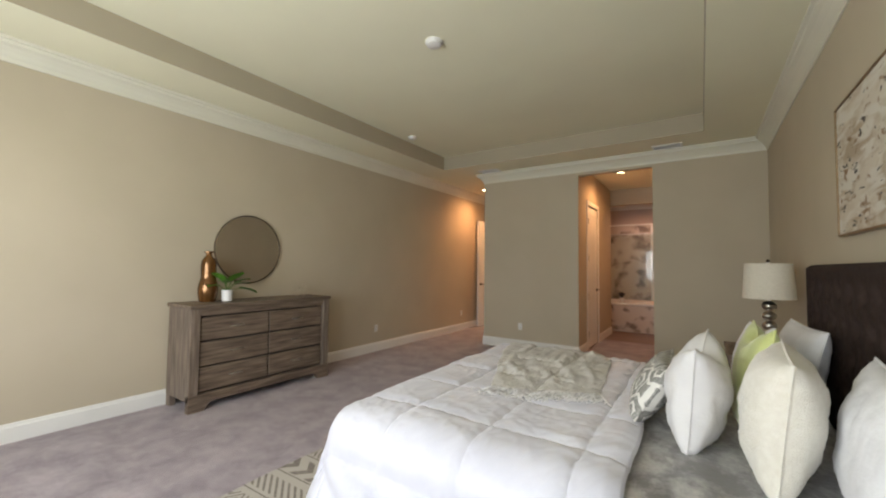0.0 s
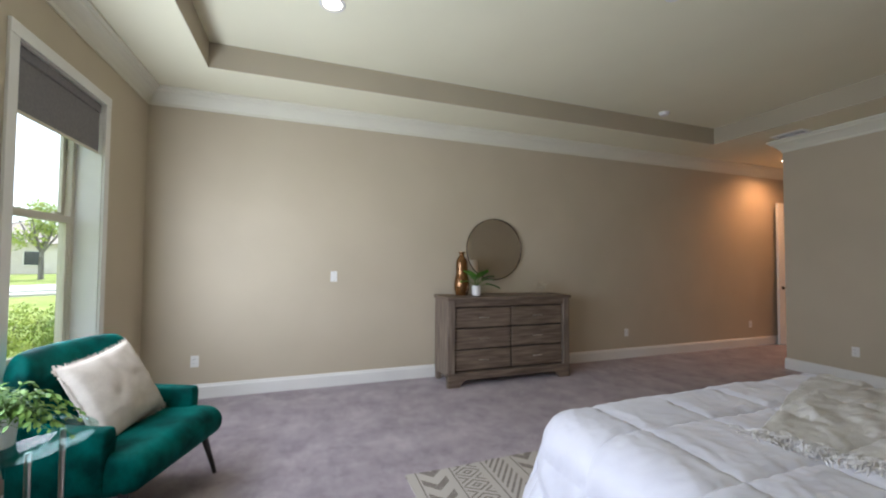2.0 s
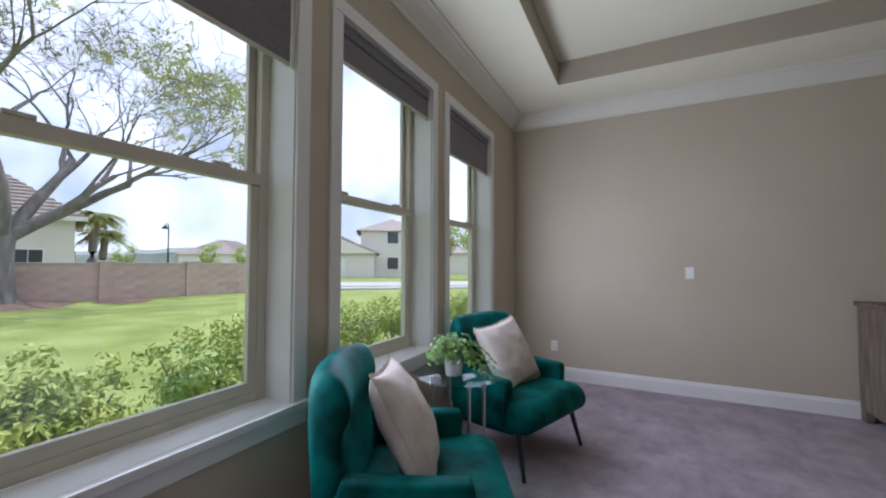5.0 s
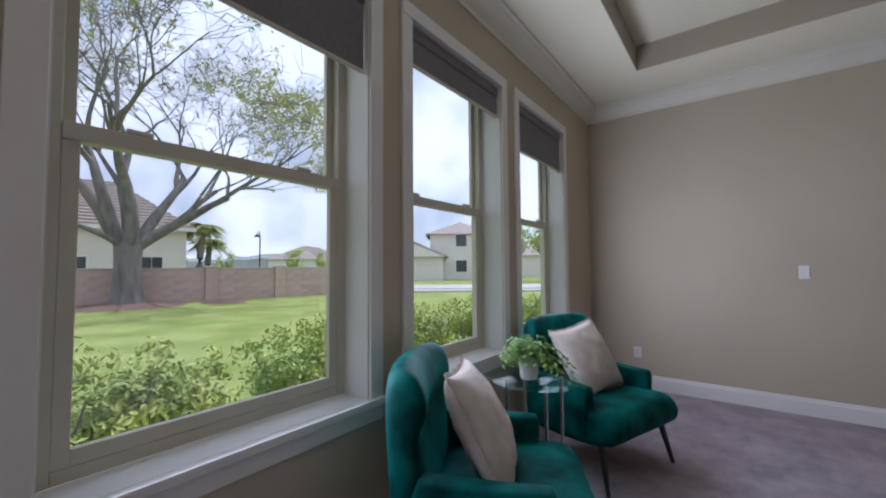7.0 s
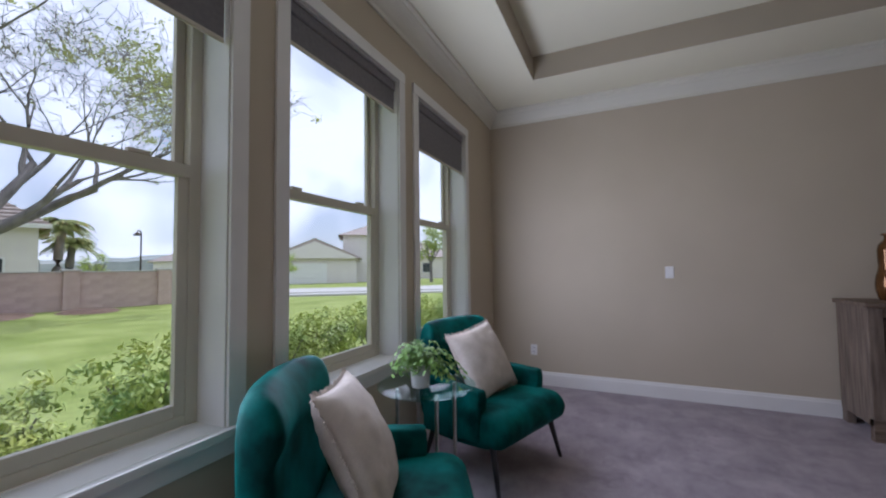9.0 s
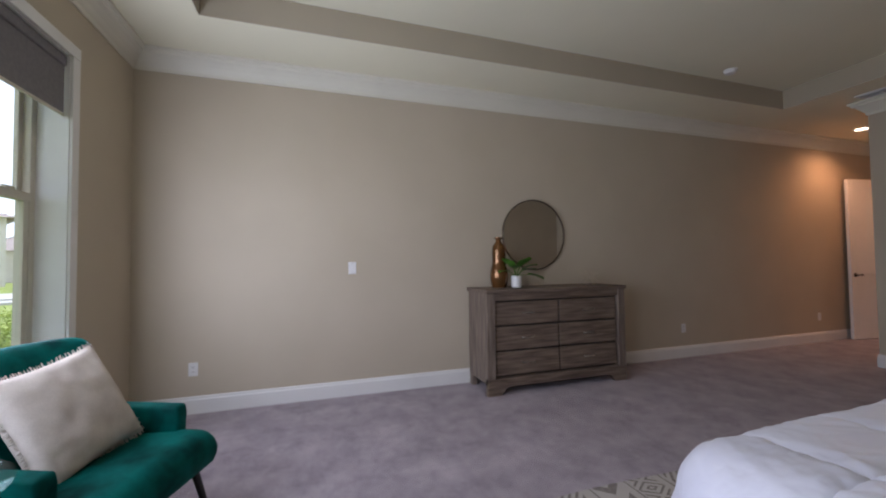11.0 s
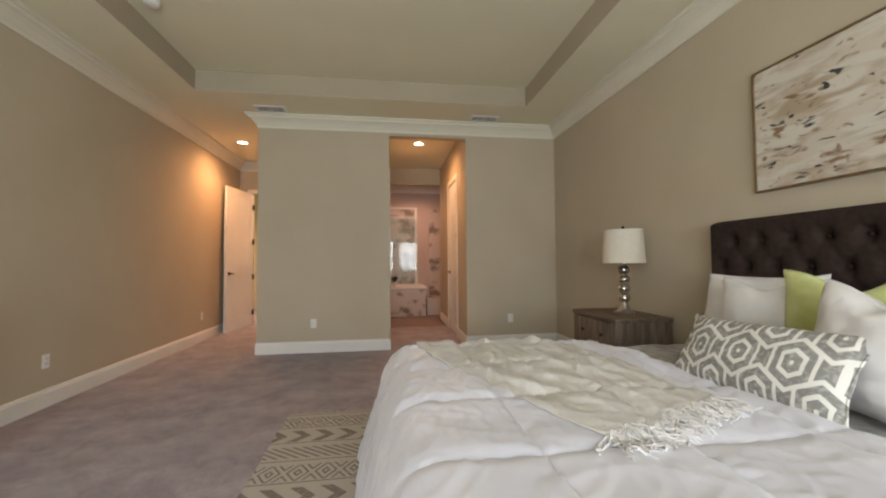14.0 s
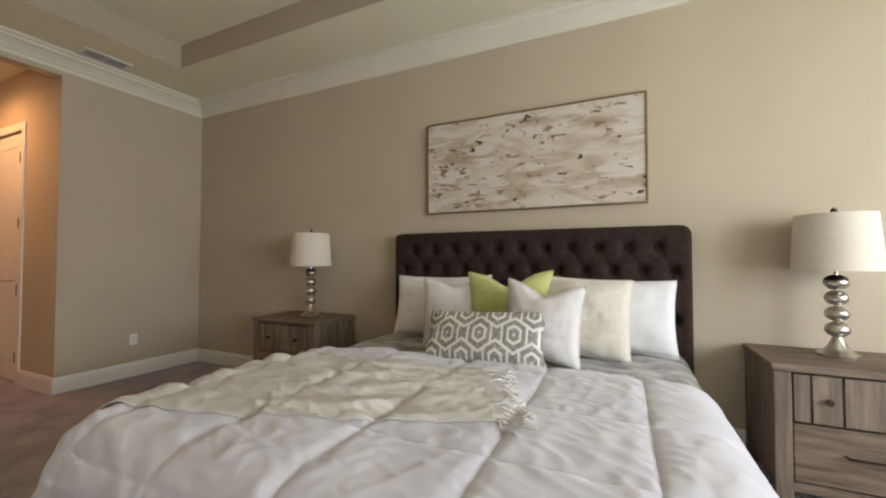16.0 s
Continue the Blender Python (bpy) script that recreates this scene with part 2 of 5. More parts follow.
def pattern_material(name, ground, ink, kind):
    """A woven or printed pattern from object coordinates (u along x, v along y of the piece)."""
    m = bpy.data.materials.new(name)
    m.use_nodes = True
    n, l = m.node_tree.nodes, m.node_tree.links
    b = n["Principled BSDF"]
    b.inputs["Roughness"].default_value = 0.9
    b.inputs["Specular IOR Level"].default_value = 0.1
    tc = n.new("ShaderNodeTexCoord")
    sep = n.new("ShaderNodeSeparateXYZ")
    l.new(tc.outputs["Object"], sep.inputs[0])

    def op(kind_, a, b_=None, c=None):
        q = n.new("ShaderNodeMath")
        q.operation = kind_
        for i, v in enumerate((a, b_, c)):
            if v is None:
                continue
            if isinstance(v, (int, float)):
                q.inputs[i].default_value = v
            else:
                l.new(v, q.inputs[i])
        return q.outputs[0]

    u, v = sep.outputs[0], sep.outputs[1]
    if kind == "lattice":
        # nested hexagon rings on a staggered grid
        def ring(du, dv):
            a = op("SUBTRACT", op("FRACT", op("ADD", op("DIVIDE", u, 0.185), du)), 0.5)
            c = op("SUBTRACT", op("FRACT", op("ADD", op("DIVIDE", v, 0.265), dv)), 0.5)
            aa, cc = op("MULTIPLY", op("ABSOLUTE", a), 2.0), op("MULTIPLY", op("ABSOLUTE", c), 2.0)
            return op("MAXIMUM", op("MULTIPLY", aa, 1.12), op("ADD", op("MULTIPLY", aa, 0.5), op("MULTIPLY", cc, 1.05)))
        d = op("MINIMUM", ring(0.0, 0.0), ring(0.5, 0.5))
        ink_fac = op("LESS_THAN", op("ABSOLUTE", op("SUBTRACT", op("FRACT", op("MULTIPLY", d, 2.6)), 0.5)), 0.31)
    else:
        # bands across the rug with zigzags, triangles and thin lines
        band = op("DIVIDE", v, 0.23)
        f = op("FRACT", band)
        which = op("MODULO", op("FLOOR", op("ADD", band, 40.0)), 3.0)
        z1 = op("LESS_THAN", op("FRACT", op("ADD", op("DIVIDE", u, 0.15), op("MULTIPLY", op("ABSOLUTE", op("SUBTRACT", f, 0.5)), 1.5))), 0.42)
        dia = op("ADD", op("ABSOLUTE", op("SUBTRACT", op("FRACT", op("DIVIDE", u, 0.15)), 0.5)), op("ABSOLUTE", op("SUBTRACT", f, 0.5)))
        z2 = op("LESS_THAN", op("ABSOLUTE", op("SUBTRACT", op("FRACT", op("MULTIPLY", dia, 4.0)), 0.5)), 0.19)
        slant = op("ADD", op("DIVIDE", u, 0.06), op("MULTIPLY", op("SUBTRACT", f, 0.5), 5.0))
        z3 = op("MULTIPLY", op("LESS_THAN", op("FRACT", slant), 0.42), op("LESS_THAN", op("ABSOLUTE", op("SUBTRACT", f, 0.5)), 0.30))
        is1, is2 = op("COMPARE", which, 1.0, 0.1), op("COMPARE", which, 2.0, 0.1)
        is0 = op("COMPARE", which, 0.0, 0.1)
        body = op("ADD", op("ADD", op("MULTIPLY", is0, z1), op("MULTIPLY", is1, z2)), op("MULTIPLY", is2, z3))
        inside = op("MULTIPLY", op("GREATER_THAN", f, 0.14), op("LESS_THAN", f, 0.86))
        lines = op("LESS_THAN", op("ABSOLUTE", op("SUBTRACT", f, 0.07)), 0.022)
        ink_fac = op("ADD", op("MULTIPLY", body, inside), lines)
    t = n.new("ShaderNodeTexNoise")
    t.inputs["Scale"].default_value, t.inputs["Detail"].default_value = 60.0, 4.0
    l.new(tc.outputs["Object"], t.inputs["Vector"])
    worn = op("MULTIPLY", ink_fac, op("MINIMUM", op("MULTIPLY_ADD", t.outputs["Fac"], 1.6, 0.15), 1.0))
    mix = n.new("ShaderNodeMixRGB")
    mix.inputs[1].default_value, mix.inputs[2].default_value = (*ground, 1), (*ink, 1)
    l.new(worn, mix.inputs[0])
    l.new(mix.outputs[0], b.inputs["Base Color"])
    bu = n.new("ShaderNodeBump")
    bu.inputs["Strength"].default_value, bu.inputs["Distance"].default_value = 0.5, 0.004
    t2 = n.new("ShaderNodeTexNoise")
    t2.inputs["Scale"].default_value = 300.0
    l.new(tc.outputs["Object"], t2.inputs["Vector"])
    l.new(t2.outputs["Fac"], bu.inputs["Height"])
    l.new(bu.outputs[0], b.inputs["Normal"])
    return m


RUG = pattern_material("woven_rug", (0.46, 0.425, 0.385), (0.21, 0.185, 0.165), "rug")
LATTICE = pattern_material("lattice_print", (0.70, 0.68, 0.64), (0.24, 0.235, 0.22), "lattice")


def art_material():
    m = bpy.data.materials.new("abstract_canvas")
    m.use_nodes = True
    n, l = m.node_tree.nodes, m.node_tree.links
    b = n["Principled BSDF"]
    b.inputs["Roughness"].default_value = 0.8
    tc = n.new("ShaderNodeTexCoord")

    def layer(stretch, scale, detail, a, b_, offset):
        mp = n.new("ShaderNodeMapping")
        mp.inputs["Scale"].default_value, mp.inputs["Location"].default_value = stretch, offset
        mp.inputs["Rotation"].default_value = (radians(6), 0, 0)
        l.new(tc.outputs["Object"], mp.inputs[0])
        t = n.new("ShaderNodeTexNoise")
        t.inputs["Scale"].default_value, t.inputs["Detail"].default_value, t.inputs["Distortion"].default_value = scale, detail, 0.6
        l.new(mp.outputs[0], t.inputs["Vector"])
        r = n.new("ShaderNodeValToRGB")
        r.color_ramp.elements[0].position, r.color_ramp.elements[1].position = a, b_
        l.new(t.outputs["Fac"], r.inputs[0])
        return r.outputs[0]

    def mix(fac, c1, c2):
        q = n.new("ShaderNodeMixRGB")
        l.new(fac, q.inputs[0])
        for i, c in ((1, c1), (2, c2)):
            if isinstance(c, tuple):
                q.inputs[i].default_value = (*c, 1)
            else:
                l.new(c, q.inputs[i])
        return q.outputs[0]

    c = mix(layer((1, 1.2, 3.0), 2.5, 8, 0.42, 0.62, (0, 0, 0)), (0.59, 0.53, 0.44), (0.42, 0.33, 0.235))
    c = mix(layer((1, 0.9, 4.0), 3.5, 9, 0.46, 0.58, (3, 1, 5)), c, (0.63, 0.59, 0.52))
    c = mix(layer((1, 2.2, 5.0), 3.8, 9, 0.60, 0.69, (7, 2, 1)), c, (0.26, 0.16, 0.09))
    c = mix(layer((1, 2.6, 6.5), 3.6, 7, 0.635, 0.68, (1, 8, 4)), c, (0.05, 0.045, 0.045))
    l.new(c, b.inputs["Base Color"])
    return m


ART = art_material()


# ---- mesh helpers ----
def box(bm, x0, x1, y0, y1, z0, z1, bevel=0.0, m=None):
    made = bmesh.ops.create_cube(bm, size=1, matrix=Matrix.Translation(((x0 + x1) / 2, (y0 + y1) / 2, (z0 + z1) / 2)) @ Matrix.Diagonal((x1 - x0, y1 - y0, z1 - z0, 1)))
    verts = made["verts"]
    if bevel:
        edges = list({e for v in verts for e in v.link_edges})
        out = bmesh.ops.bevel(bm, geom=edges, offset=bevel, segments=2, affect="EDGES", profile=0.5)
        verts = list({v for f in out["faces"] for v in f.verts} | {v for v in verts if v.is_valid})
    if m is not None:
        bmesh.ops.transform(bm, matrix=m, verts=verts)
    return verts


def boxes(*rows, bevel=0.0):
    bm = bmesh.new()
    for r in rows:
        box(bm, *r, bevel=bevel)
    return bm


def lathe(bm, profile, segments=24, m=Matrix()):
    rings = []
    for r, z in profile:
        rings.append([bm.verts.new(m @ Vector((r * math.cos(2 * math.pi * i / segments), r * math.sin(2 * math.pi * i / segments), z))) for i in range(segments)])
    for a, b in zip(rings, rings[1:]):
        for i in range(segments):
            j = (i + 1) % segments
            bm.faces.new((a[i], a[j], b[j], b[i]))
    if profile[0][0] > 1e-6:
        bm.faces.new(rings[0][::-1])
    if profile[-1][0] > 1e-6:
        bm.faces.new(rings[-1])
    return bm


def tube(bm, points, radii, segments=8):
    rings = []
    for i, p in enumerate(points):
        a, b = Vector(points[max(0, i - 1)]), Vector(points[min(len(points) - 1, i + 1)])
        q = (b - a).to_track_quat("Z", "Y")
        r = radii[i] if isinstance(radii, (list, tuple)) else radii
        rings.append([bm.verts.new(Vector(p) + q @ Vector((r * math.cos(2 * math.pi * k / segments), r * math.sin(2 * math.pi * k / segments), 0))) for k in range(segments)])
    for a, b in zip(rings, rings[1:]):
        for k in range(segments):
            j = (k + 1) % segments
            bm.faces.new((a[k], a[j], b[j], b[k]))
    bm.faces.new(rings[0][::-1])
    bm.faces.new(rings[-1])
    return bm


def grid(bm, nu, nv, place):
    vs = [[bm.verts.new(place(i / nu, j / nv)) for j in range(nv + 1)] for i in range(nu + 1)]
    for i in range(nu):
        for j in range(nv):
            bm.faces.new((vs[i][j], vs[i + 1][j], vs[i + 1][j + 1], vs[i][j + 1]))
    return bm


def part(name, bm, mat, parent=None, label="", smooth=False, tidy=True, soft=0):
    if tidy:
        bmesh.ops.recalc_face_normals(bm, faces=bm.faces[:])
    me = bpy.data.meshes.new(name)
    bm.to_mesh(me)
    bm.free()
    if smooth:
        me.polygons.foreach_set("use_smooth", [True] * len(me.polygons))
        if not soft:
            me.set_sharp_from_angle(angle=radians(45))
    me.materials.append(mat)
    ob = new(name, me)
    if parent is not None:
        ob.parent = parent
    if soft:
        mod = ob.modifiers.new("soft", "SUBSURF")
        mod.levels = mod.render_levels = soft
    if label:
        ob["label"] = label
    return ob


def thing(name, label, category, m=Matrix(), group="", kind=""):
    ob = new(name)
    ob.empty_display_size = 0.1
    ob.matrix_world = m
    return tagged(ob, label, category, group, kind)


def structure(name, bm, mat, label, category, smooth=False):
    return tagged(part(name, bm, mat, None, "", smooth), label, category, kind="structure")


# ---- the large structure ----
XW, XE, YS, YN = -3.954, 1.145, -0.93, 6.592
SOFFIT, TRAY = 3.05, 3.275
TX0, TX1, TY0, TY1 = -3.285, 0.478, -0.29, 5.90
HX, HY = -2.844, 9.12            # hall: corner of the north wall, end wall
PX0, PX1, PY = -1.182, -0.14, 9.22  # passage to the bathroom
OPEN_Z = 2.848

structure("floor", boxes((XW - 0.2, XE + 0.2, YS - 0.3, 8.36, -0.18, 0.0), (XW - 0.2, HX + 0.1, 8.36, 9.25, -0.18, 0.0)), CARPET, "purple-grey cut pile carpet with lighter mottling", "carpet")
structure("floor_bath", boxes((HX + 0.11, 1.6, 8.36, 11.2, -0.18, -0.004)), TILE, "dark brown stone bathroom floor", "floor")
structure("floor_landing", boxes((-5.2, -2.9, 9.25, 11.6, -0.18, -0.002)), CARPET, "carpet of the landing beyond the door", "carpet")
structure("wall_west", boxes((XW - 0.15, XW, YS - 0.2, HY + 0.14, 0, 3.5)), WALL, "long greige painted wall behind the dresser", "wall")
structure("wall_east", boxes((XE, XE + 0.15, YS - 0.2, YN + 0.13, 0, 3.5)), WALL, "greige painted wall behind the headboard", "wall")
structure("wall_north", boxes((HX, PX0, YN, YN + 0.12, 0, 3.4), (PX1, XE, YN, YN + 0.12, 0, 3.4), (PX0, PX1, YN, YN + 0.12, OPEN_Z, 3.4)), WALL, "greige wall with an opening to the bathroom passage", "wall")
structure("wall_hall", boxes((HX, HX + 0.12, YN + 0.12, HY, 0, 3.4)), WALL, "greige side wall of the short hall", "wall")
D0, D1 = -3.74, -2.84
structure("wall_hall_end", boxes((XW, D0, HY, HY + 0.13, 0, 3.4), (D0, D1, HY, HY + 0.13, 2.46, 3.4), (D1, -2.2, HY, HY + 0.13, 0, 3.4)), WALL, "hall end wall with a doorway", "wall")
structure("wall_landing", boxes((-5.2, -5.08, HY + 0.13, 11.6, 0, 3.0), (-5.08, -2.3, 11.5, 11.6, 0, 3.0), (-2.42, -2.3, HY + 0.13, 11.5, 0, 3.0)), WALL, "plain walls of the landing beyond the door", "wall")
structure("ceiling_landing", boxes((-5.2, -2.3, HY + 0.13, 11.6, 2.9, 3.0)), CEIL, "plain ceiling of the landing", "ceiling")
structure("wall_passage_west", boxes((PX0 - 0.12, PX0, YN + 0.12, 7.19, 0, 3.4), (PX0 - 0.12, PX0, 7.19, 7.95, 2.46, 3.4), (PX0 - 0.12, PX0, 7.95, PY, 0, 3.4)), WALL, "passage wall with a closed closet door", "wall")
structure("wall_passage_east", boxes((PX1, PX1 + 0.12, YN + 0.12, 7.33, 0, 3.4), (PX1, PX1 + 0.12, 7.33, 8.12, 2.46, 3.4), (PX1, PX1 + 0.12, 8.12, PY, 0, 3.4)), WALL, "passage wall with a closed closet door", "wall")
structure("wall_passage_end", boxes((PX0 - 0.12, PX1 + 0.12, PY, PY + 0.1, 2.72, 3.4), (-3.0, PX0 - 0.02, PY, PY + 0.1, 0, 3.0), (PX1 + 0.02, 1.6, PY, PY + 0.1, 0, 3.0)), WALL, "header and walls over the bathroom opening", "wall")
structure("ceiling", boxes((XW, TX0, YS, HY, SOFFIT, 3.5), (TX1, XE, YS, YN, SOFFIT, 3.5), (TX0, TX1, YS, TY0, SOFFIT, 3.5), (TX0, TX1, TY1, YN, SOFFIT, 3.5), (TX0, TX1, TY0, TY1, TRAY, 3.5), (TX0, HX, YN, HY, SOFFIT, 3.5), (PX0, PX1, YN + 0.12, PY, SOFFIT, 3.5)), CEIL, "pale tray ceiling with a lower border", "ceiling")
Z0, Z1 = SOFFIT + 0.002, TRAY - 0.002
for name, row, mat in (("tray_side_west", (TX0, TX0 + 0.004, TY0, TY1, Z0, Z1), TRAYPAINT_SHADED), ("tray_side_east", (TX1 - 0.004, TX1, TY0, TY1, Z0, Z1), TRAYPAINT_SHADED), ("tray_side_south", (TX0 + 0.004, TX1 - 0.004, TY0, TY0 + 0.004, Z0, Z1), TRAYPAINT_SHADED), ("tray_side_north", (TX0 + 0.004, TX1 - 0.004, TY1 - 0.004, TY1, Z0, Z1), TRAYPAINT_SHADED)):
    structure(name, boxes(row), mat, "greige upright side of the ceiling tray, darkened for shade", "trim")
# out of sight; added so the sun cannot reach the rooms from above
structure("roof", boxes((-6, 3.5, YS - 0.25, 12, 3.52, 3.75)), EXTERIOR, "unseen roof slab added above the house to keep the sun out", "roof")

# windows in the south wall
WINDOWS = [(-0.622, 0.40, 2.175), (-1.865, -0.908, 2.35), (-3.098, -2.14, 2.19)]
SILL, HEAD = 0.70, 2.555
bm = bmesh.new()
edges_x = [XW] + [v for w in reversed(WINDOWS) for v in (w[0], w[1])] + [XE]
for a, b in zip(edges_x[0::2], edges_x[1::2]):
    box(bm, a, b, YS - 0.24, YS, 0, 3.5)
for w in WINDOWS:
    box(bm, w[0], w[1], YS - 0.24, YS, -0.18, SILL - 0.03)
    box(bm, w[0], w[1], YS - 0.24, YS, HEAD, 3.5)
structure("wall_south", bm, WALL, "greige wall with three tall windows", "wall")
# wall pieces past both room corners, never in view, added against stray sun
structure("wall_sun_block", boxes((XW - 1.5, XW - 0.15, YS - 0.24, YS, -0.3, 3.5), (XE + 0.15, XE + 2.4, YS - 0.24, YS, -0.3, 3.5)), EXTERIOR, "unseen stucco outside wall beside the windows, added to block sun", "wall")


def window(i, x0, x1, blind):
    w = thing("window_%d" % i, "almond vinyl sash window in a white painted reveal", "window", kind="structure")
    yf = YS - 0.155
    c = 0.075
    part("window_frame", boxes((x0, x0 + 0.05, yf - 0.07, yf, SILL, HEAD), (x1 - 0.05, x1, yf - 0.07, yf, SILL, HEAD), (x0 + 0.05, x1 - 0.05, yf - 0.07, yf, SILL, SILL + 0.04), (x0 + 0.05, x1 - 0.05, yf - 0.07, yf, HEAD - 0.05, HEAD), bevel=0.004), VINYL, w)
    part("lower_sash", boxes((x0 + 0.05, x0 + 0.09, yf - 0.03, yf - 0.004, SILL + 0.04, 1.635), (x1 - 0.09, x1 - 0.05, yf - 0.03, yf - 0.004, SILL + 0.04, 1.635), (x0 + 0.09, x1 - 0.09, yf - 0.03, yf - 0.004, SILL + 0.04, SILL + 0.085), (x0 + 0.05, x1 - 0.05, yf - 0.034, yf + 0.006, 1.635, 1.685), bevel=0.003), VINYL, w)
    part("upper_sash", boxes((x0 + 0.05, x0 + 0.085, yf - 0.064, yf - 0.04, 1.64, HEAD - 0.05), (x1 - 0.085, x1 - 0.05, yf - 0.064, yf - 0.04, 1.64, HEAD - 0.05), (x0 + 0.085, x1 - 0.085, yf - 0.064, yf - 0.04, 1.64, 1.68), bevel=0.003), VINYL, w)
    for f in (0.22, 0.78):
        xm = x0 + (x1 - x0) * f
        part("sash_lock", boxes((xm - 0.035, xm + 0.035, yf - 0.02, yf + 0.004, 1.686, 1.702), bevel=0.004), VINYL, w)
    for z0, z1, dy in ((SILL + 0.085, 1.635, 0.017), (1.68, HEAD - 0.05, 0.052)):
        p = part("pane", boxes((x0 + 0.088, x1 - 0.088, yf - dy - 0.002, yf - dy + 0.002, z0, z1)), GLASS, w)
        p.visible_shadow = False
    part("reveal", boxes((x0, x0 + 0.006, yf, YS, SILL, HEAD), (x1 - 0.006, x1, yf, YS, SILL, HEAD), (x0 + 0.006, x1 - 0.006, yf, YS, HEAD - 0.006, HEAD)), TRIM, w)
    part("window_sill", boxes((x0 - c, x1 + c, YS + 0.001, YS + 0.035, SILL - 0.032, SILL), (x0, x1, yf, YS + 0.001, SILL - 0.03, SILL), bevel=0.003), TRIM, w)
    part("apron", boxes((x0 - c, x1 + c, YS, YS + 0.016, SILL - 0.1, SILL - 0.034), bevel=0.003), TRIM, w)
    part("casing", boxes((x0 - c, x0, YS, YS + 0.016, SILL, HEAD), (x1, x1 + c, YS, YS + 0.016, SILL, HEAD), (x0 - c, x1 + c, YS, YS + 0.018, HEAD, HEAD + c), bevel=0.003), TRIM, w)
    b = thing("roller_blind", "grey fabric roller blind, drawn a little way down", "blind", group="window blinds")
    part("fabric", boxes((x0 + 0.012, x1 - 0.012, YS - 0.028, YS - 0.024, blind, HEAD - 0.06)), BLIND, b)
    part("headrail", boxes((x0 + 0.008, x1 - 0.008, YS - 0.07, YS - 0.012, HEAD - 0.075, HEAD - 0.008), bevel=0.01), BLIND, b)
    part("bottom_bar", boxes((x0 + 0.012, x1 - 0.012, YS - 0.033, YS - 0.019, blind - 0.018, blind), bevel=0.004), VINYL, b)


for i, (x0, x1, blind) in enumerate(WINDOWS):
    window(i + 1, x0, x1, blind)


# crown and base mouldings, swept along straight runs (the inside of the room lies to the left of the run)
def moulding(bm, a, b, profile, cut_a=0, cut_b=0):
    a, b = Vector((*a, 0)), Vector((*b, 0))
    way = (b - a).normalized()
    left = Vector((-way.y, way.x, 0))
    ends = []
    for p, cut, s in ((a, cut_a, 1), (b, cut_b, -1)):
        ends.append([bm.verts.new(p + left * o + way * (s * cut * o) + Vector((0, 0, z))) for o, z in profile])
    n = len(profile)
    for i in range(n):
        j = (i + 1) % n
        bm.faces.new((ends[0][i], ends[0][j], ends[1][j], ends[1][i]))
    bm.faces.new(ends[0])
    bm.faces.new(ends[1][::-1])


CROWN = [(0, 2.888), (0.012, 2.888), (0.016, 2.915), (0.03, 2.932), (0.045, 2.955), (0.075, 2.985), (0.10, 3.0), (0.105, 3.02), (0.125, 3.026), (0.125, 3.049), (0, 3.049)]
BASE = [(0, 0), (0.016, 0), (0.016, 0.115), (0.011, 0.125), (0.009, 0.14), (0.004, 0.145), (0, 0.145)]
bm = bmesh.new()
moulding(bm, (XW, HY), (XW, YS), CROWN, 1, 1)
moulding(bm, (XW, YS), (XE, YS), CROWN, 1, 1)
moulding(bm, (XE, YS), (XE, YN), CROWN, 1, 1)
moulding(bm, (XE, YN), (HX, YN), CROWN, 1, -1)
moulding(bm, (HX, YN), (HX, HY), CROWN, -1, 1)
moulding(bm, (HX, HY), (XW, HY), CROWN, 1, 1)
structure("trim_crown", bm, CROWNPAINT, "white painted crown moulding below the ceiling", "crown moulding")
bm = bmesh.new()
moulding(bm, (XW, HY), (XW, YS), BASE, 1, 1)
moulding(bm, (XW, YS), (XE, YS), BASE, 1, 1)
moulding(bm, (XE, YS), (XE, YN), BASE, 1, 1)
moulding(bm, (XE, YN), (PX1, YN), BASE, 1, -1)
moulding(bm, (PX0, YN), (HX, YN), BASE, -1, -1)
moulding(bm, (HX, YN), (HX, HY), BASE, -1, 1)
moulding(bm, (PX1, YN), (PX1, 7.26), BASE, -1, 0)
moulding(bm, (PX1, 8.19), (PX1, PY), BASE)
moulding(bm, (PX0, PY), (PX0, 8.02), BASE)
moulding(bm, (PX0, 7.12), (PX0, YN), BASE, 0, -1)
structure("baseboard", bm, TRIM, "white painted baseboard", "baseboard")


# ---- doors, passage and bathroom ----
def casing(bm, axis, at, a, b, top, side):
    """White casing round a doorway on the plane axis = at, proud towards side."""
    w, d = 0.075, 0.016
    lo, hi = (at, at + d) if side > 0 else (at - d, at)
    for u0, u1, z0, z1 in ((a - w, a, 0, top), (b, b + w, 0, top), (a - w, b + w, top, top + w)):
        if axis == "x":
            box(bm, lo, hi, u0, u1, z0, z1, 0.003)
        else:
            box(bm, u0, u1, lo, hi, z0, z1, 0.003)


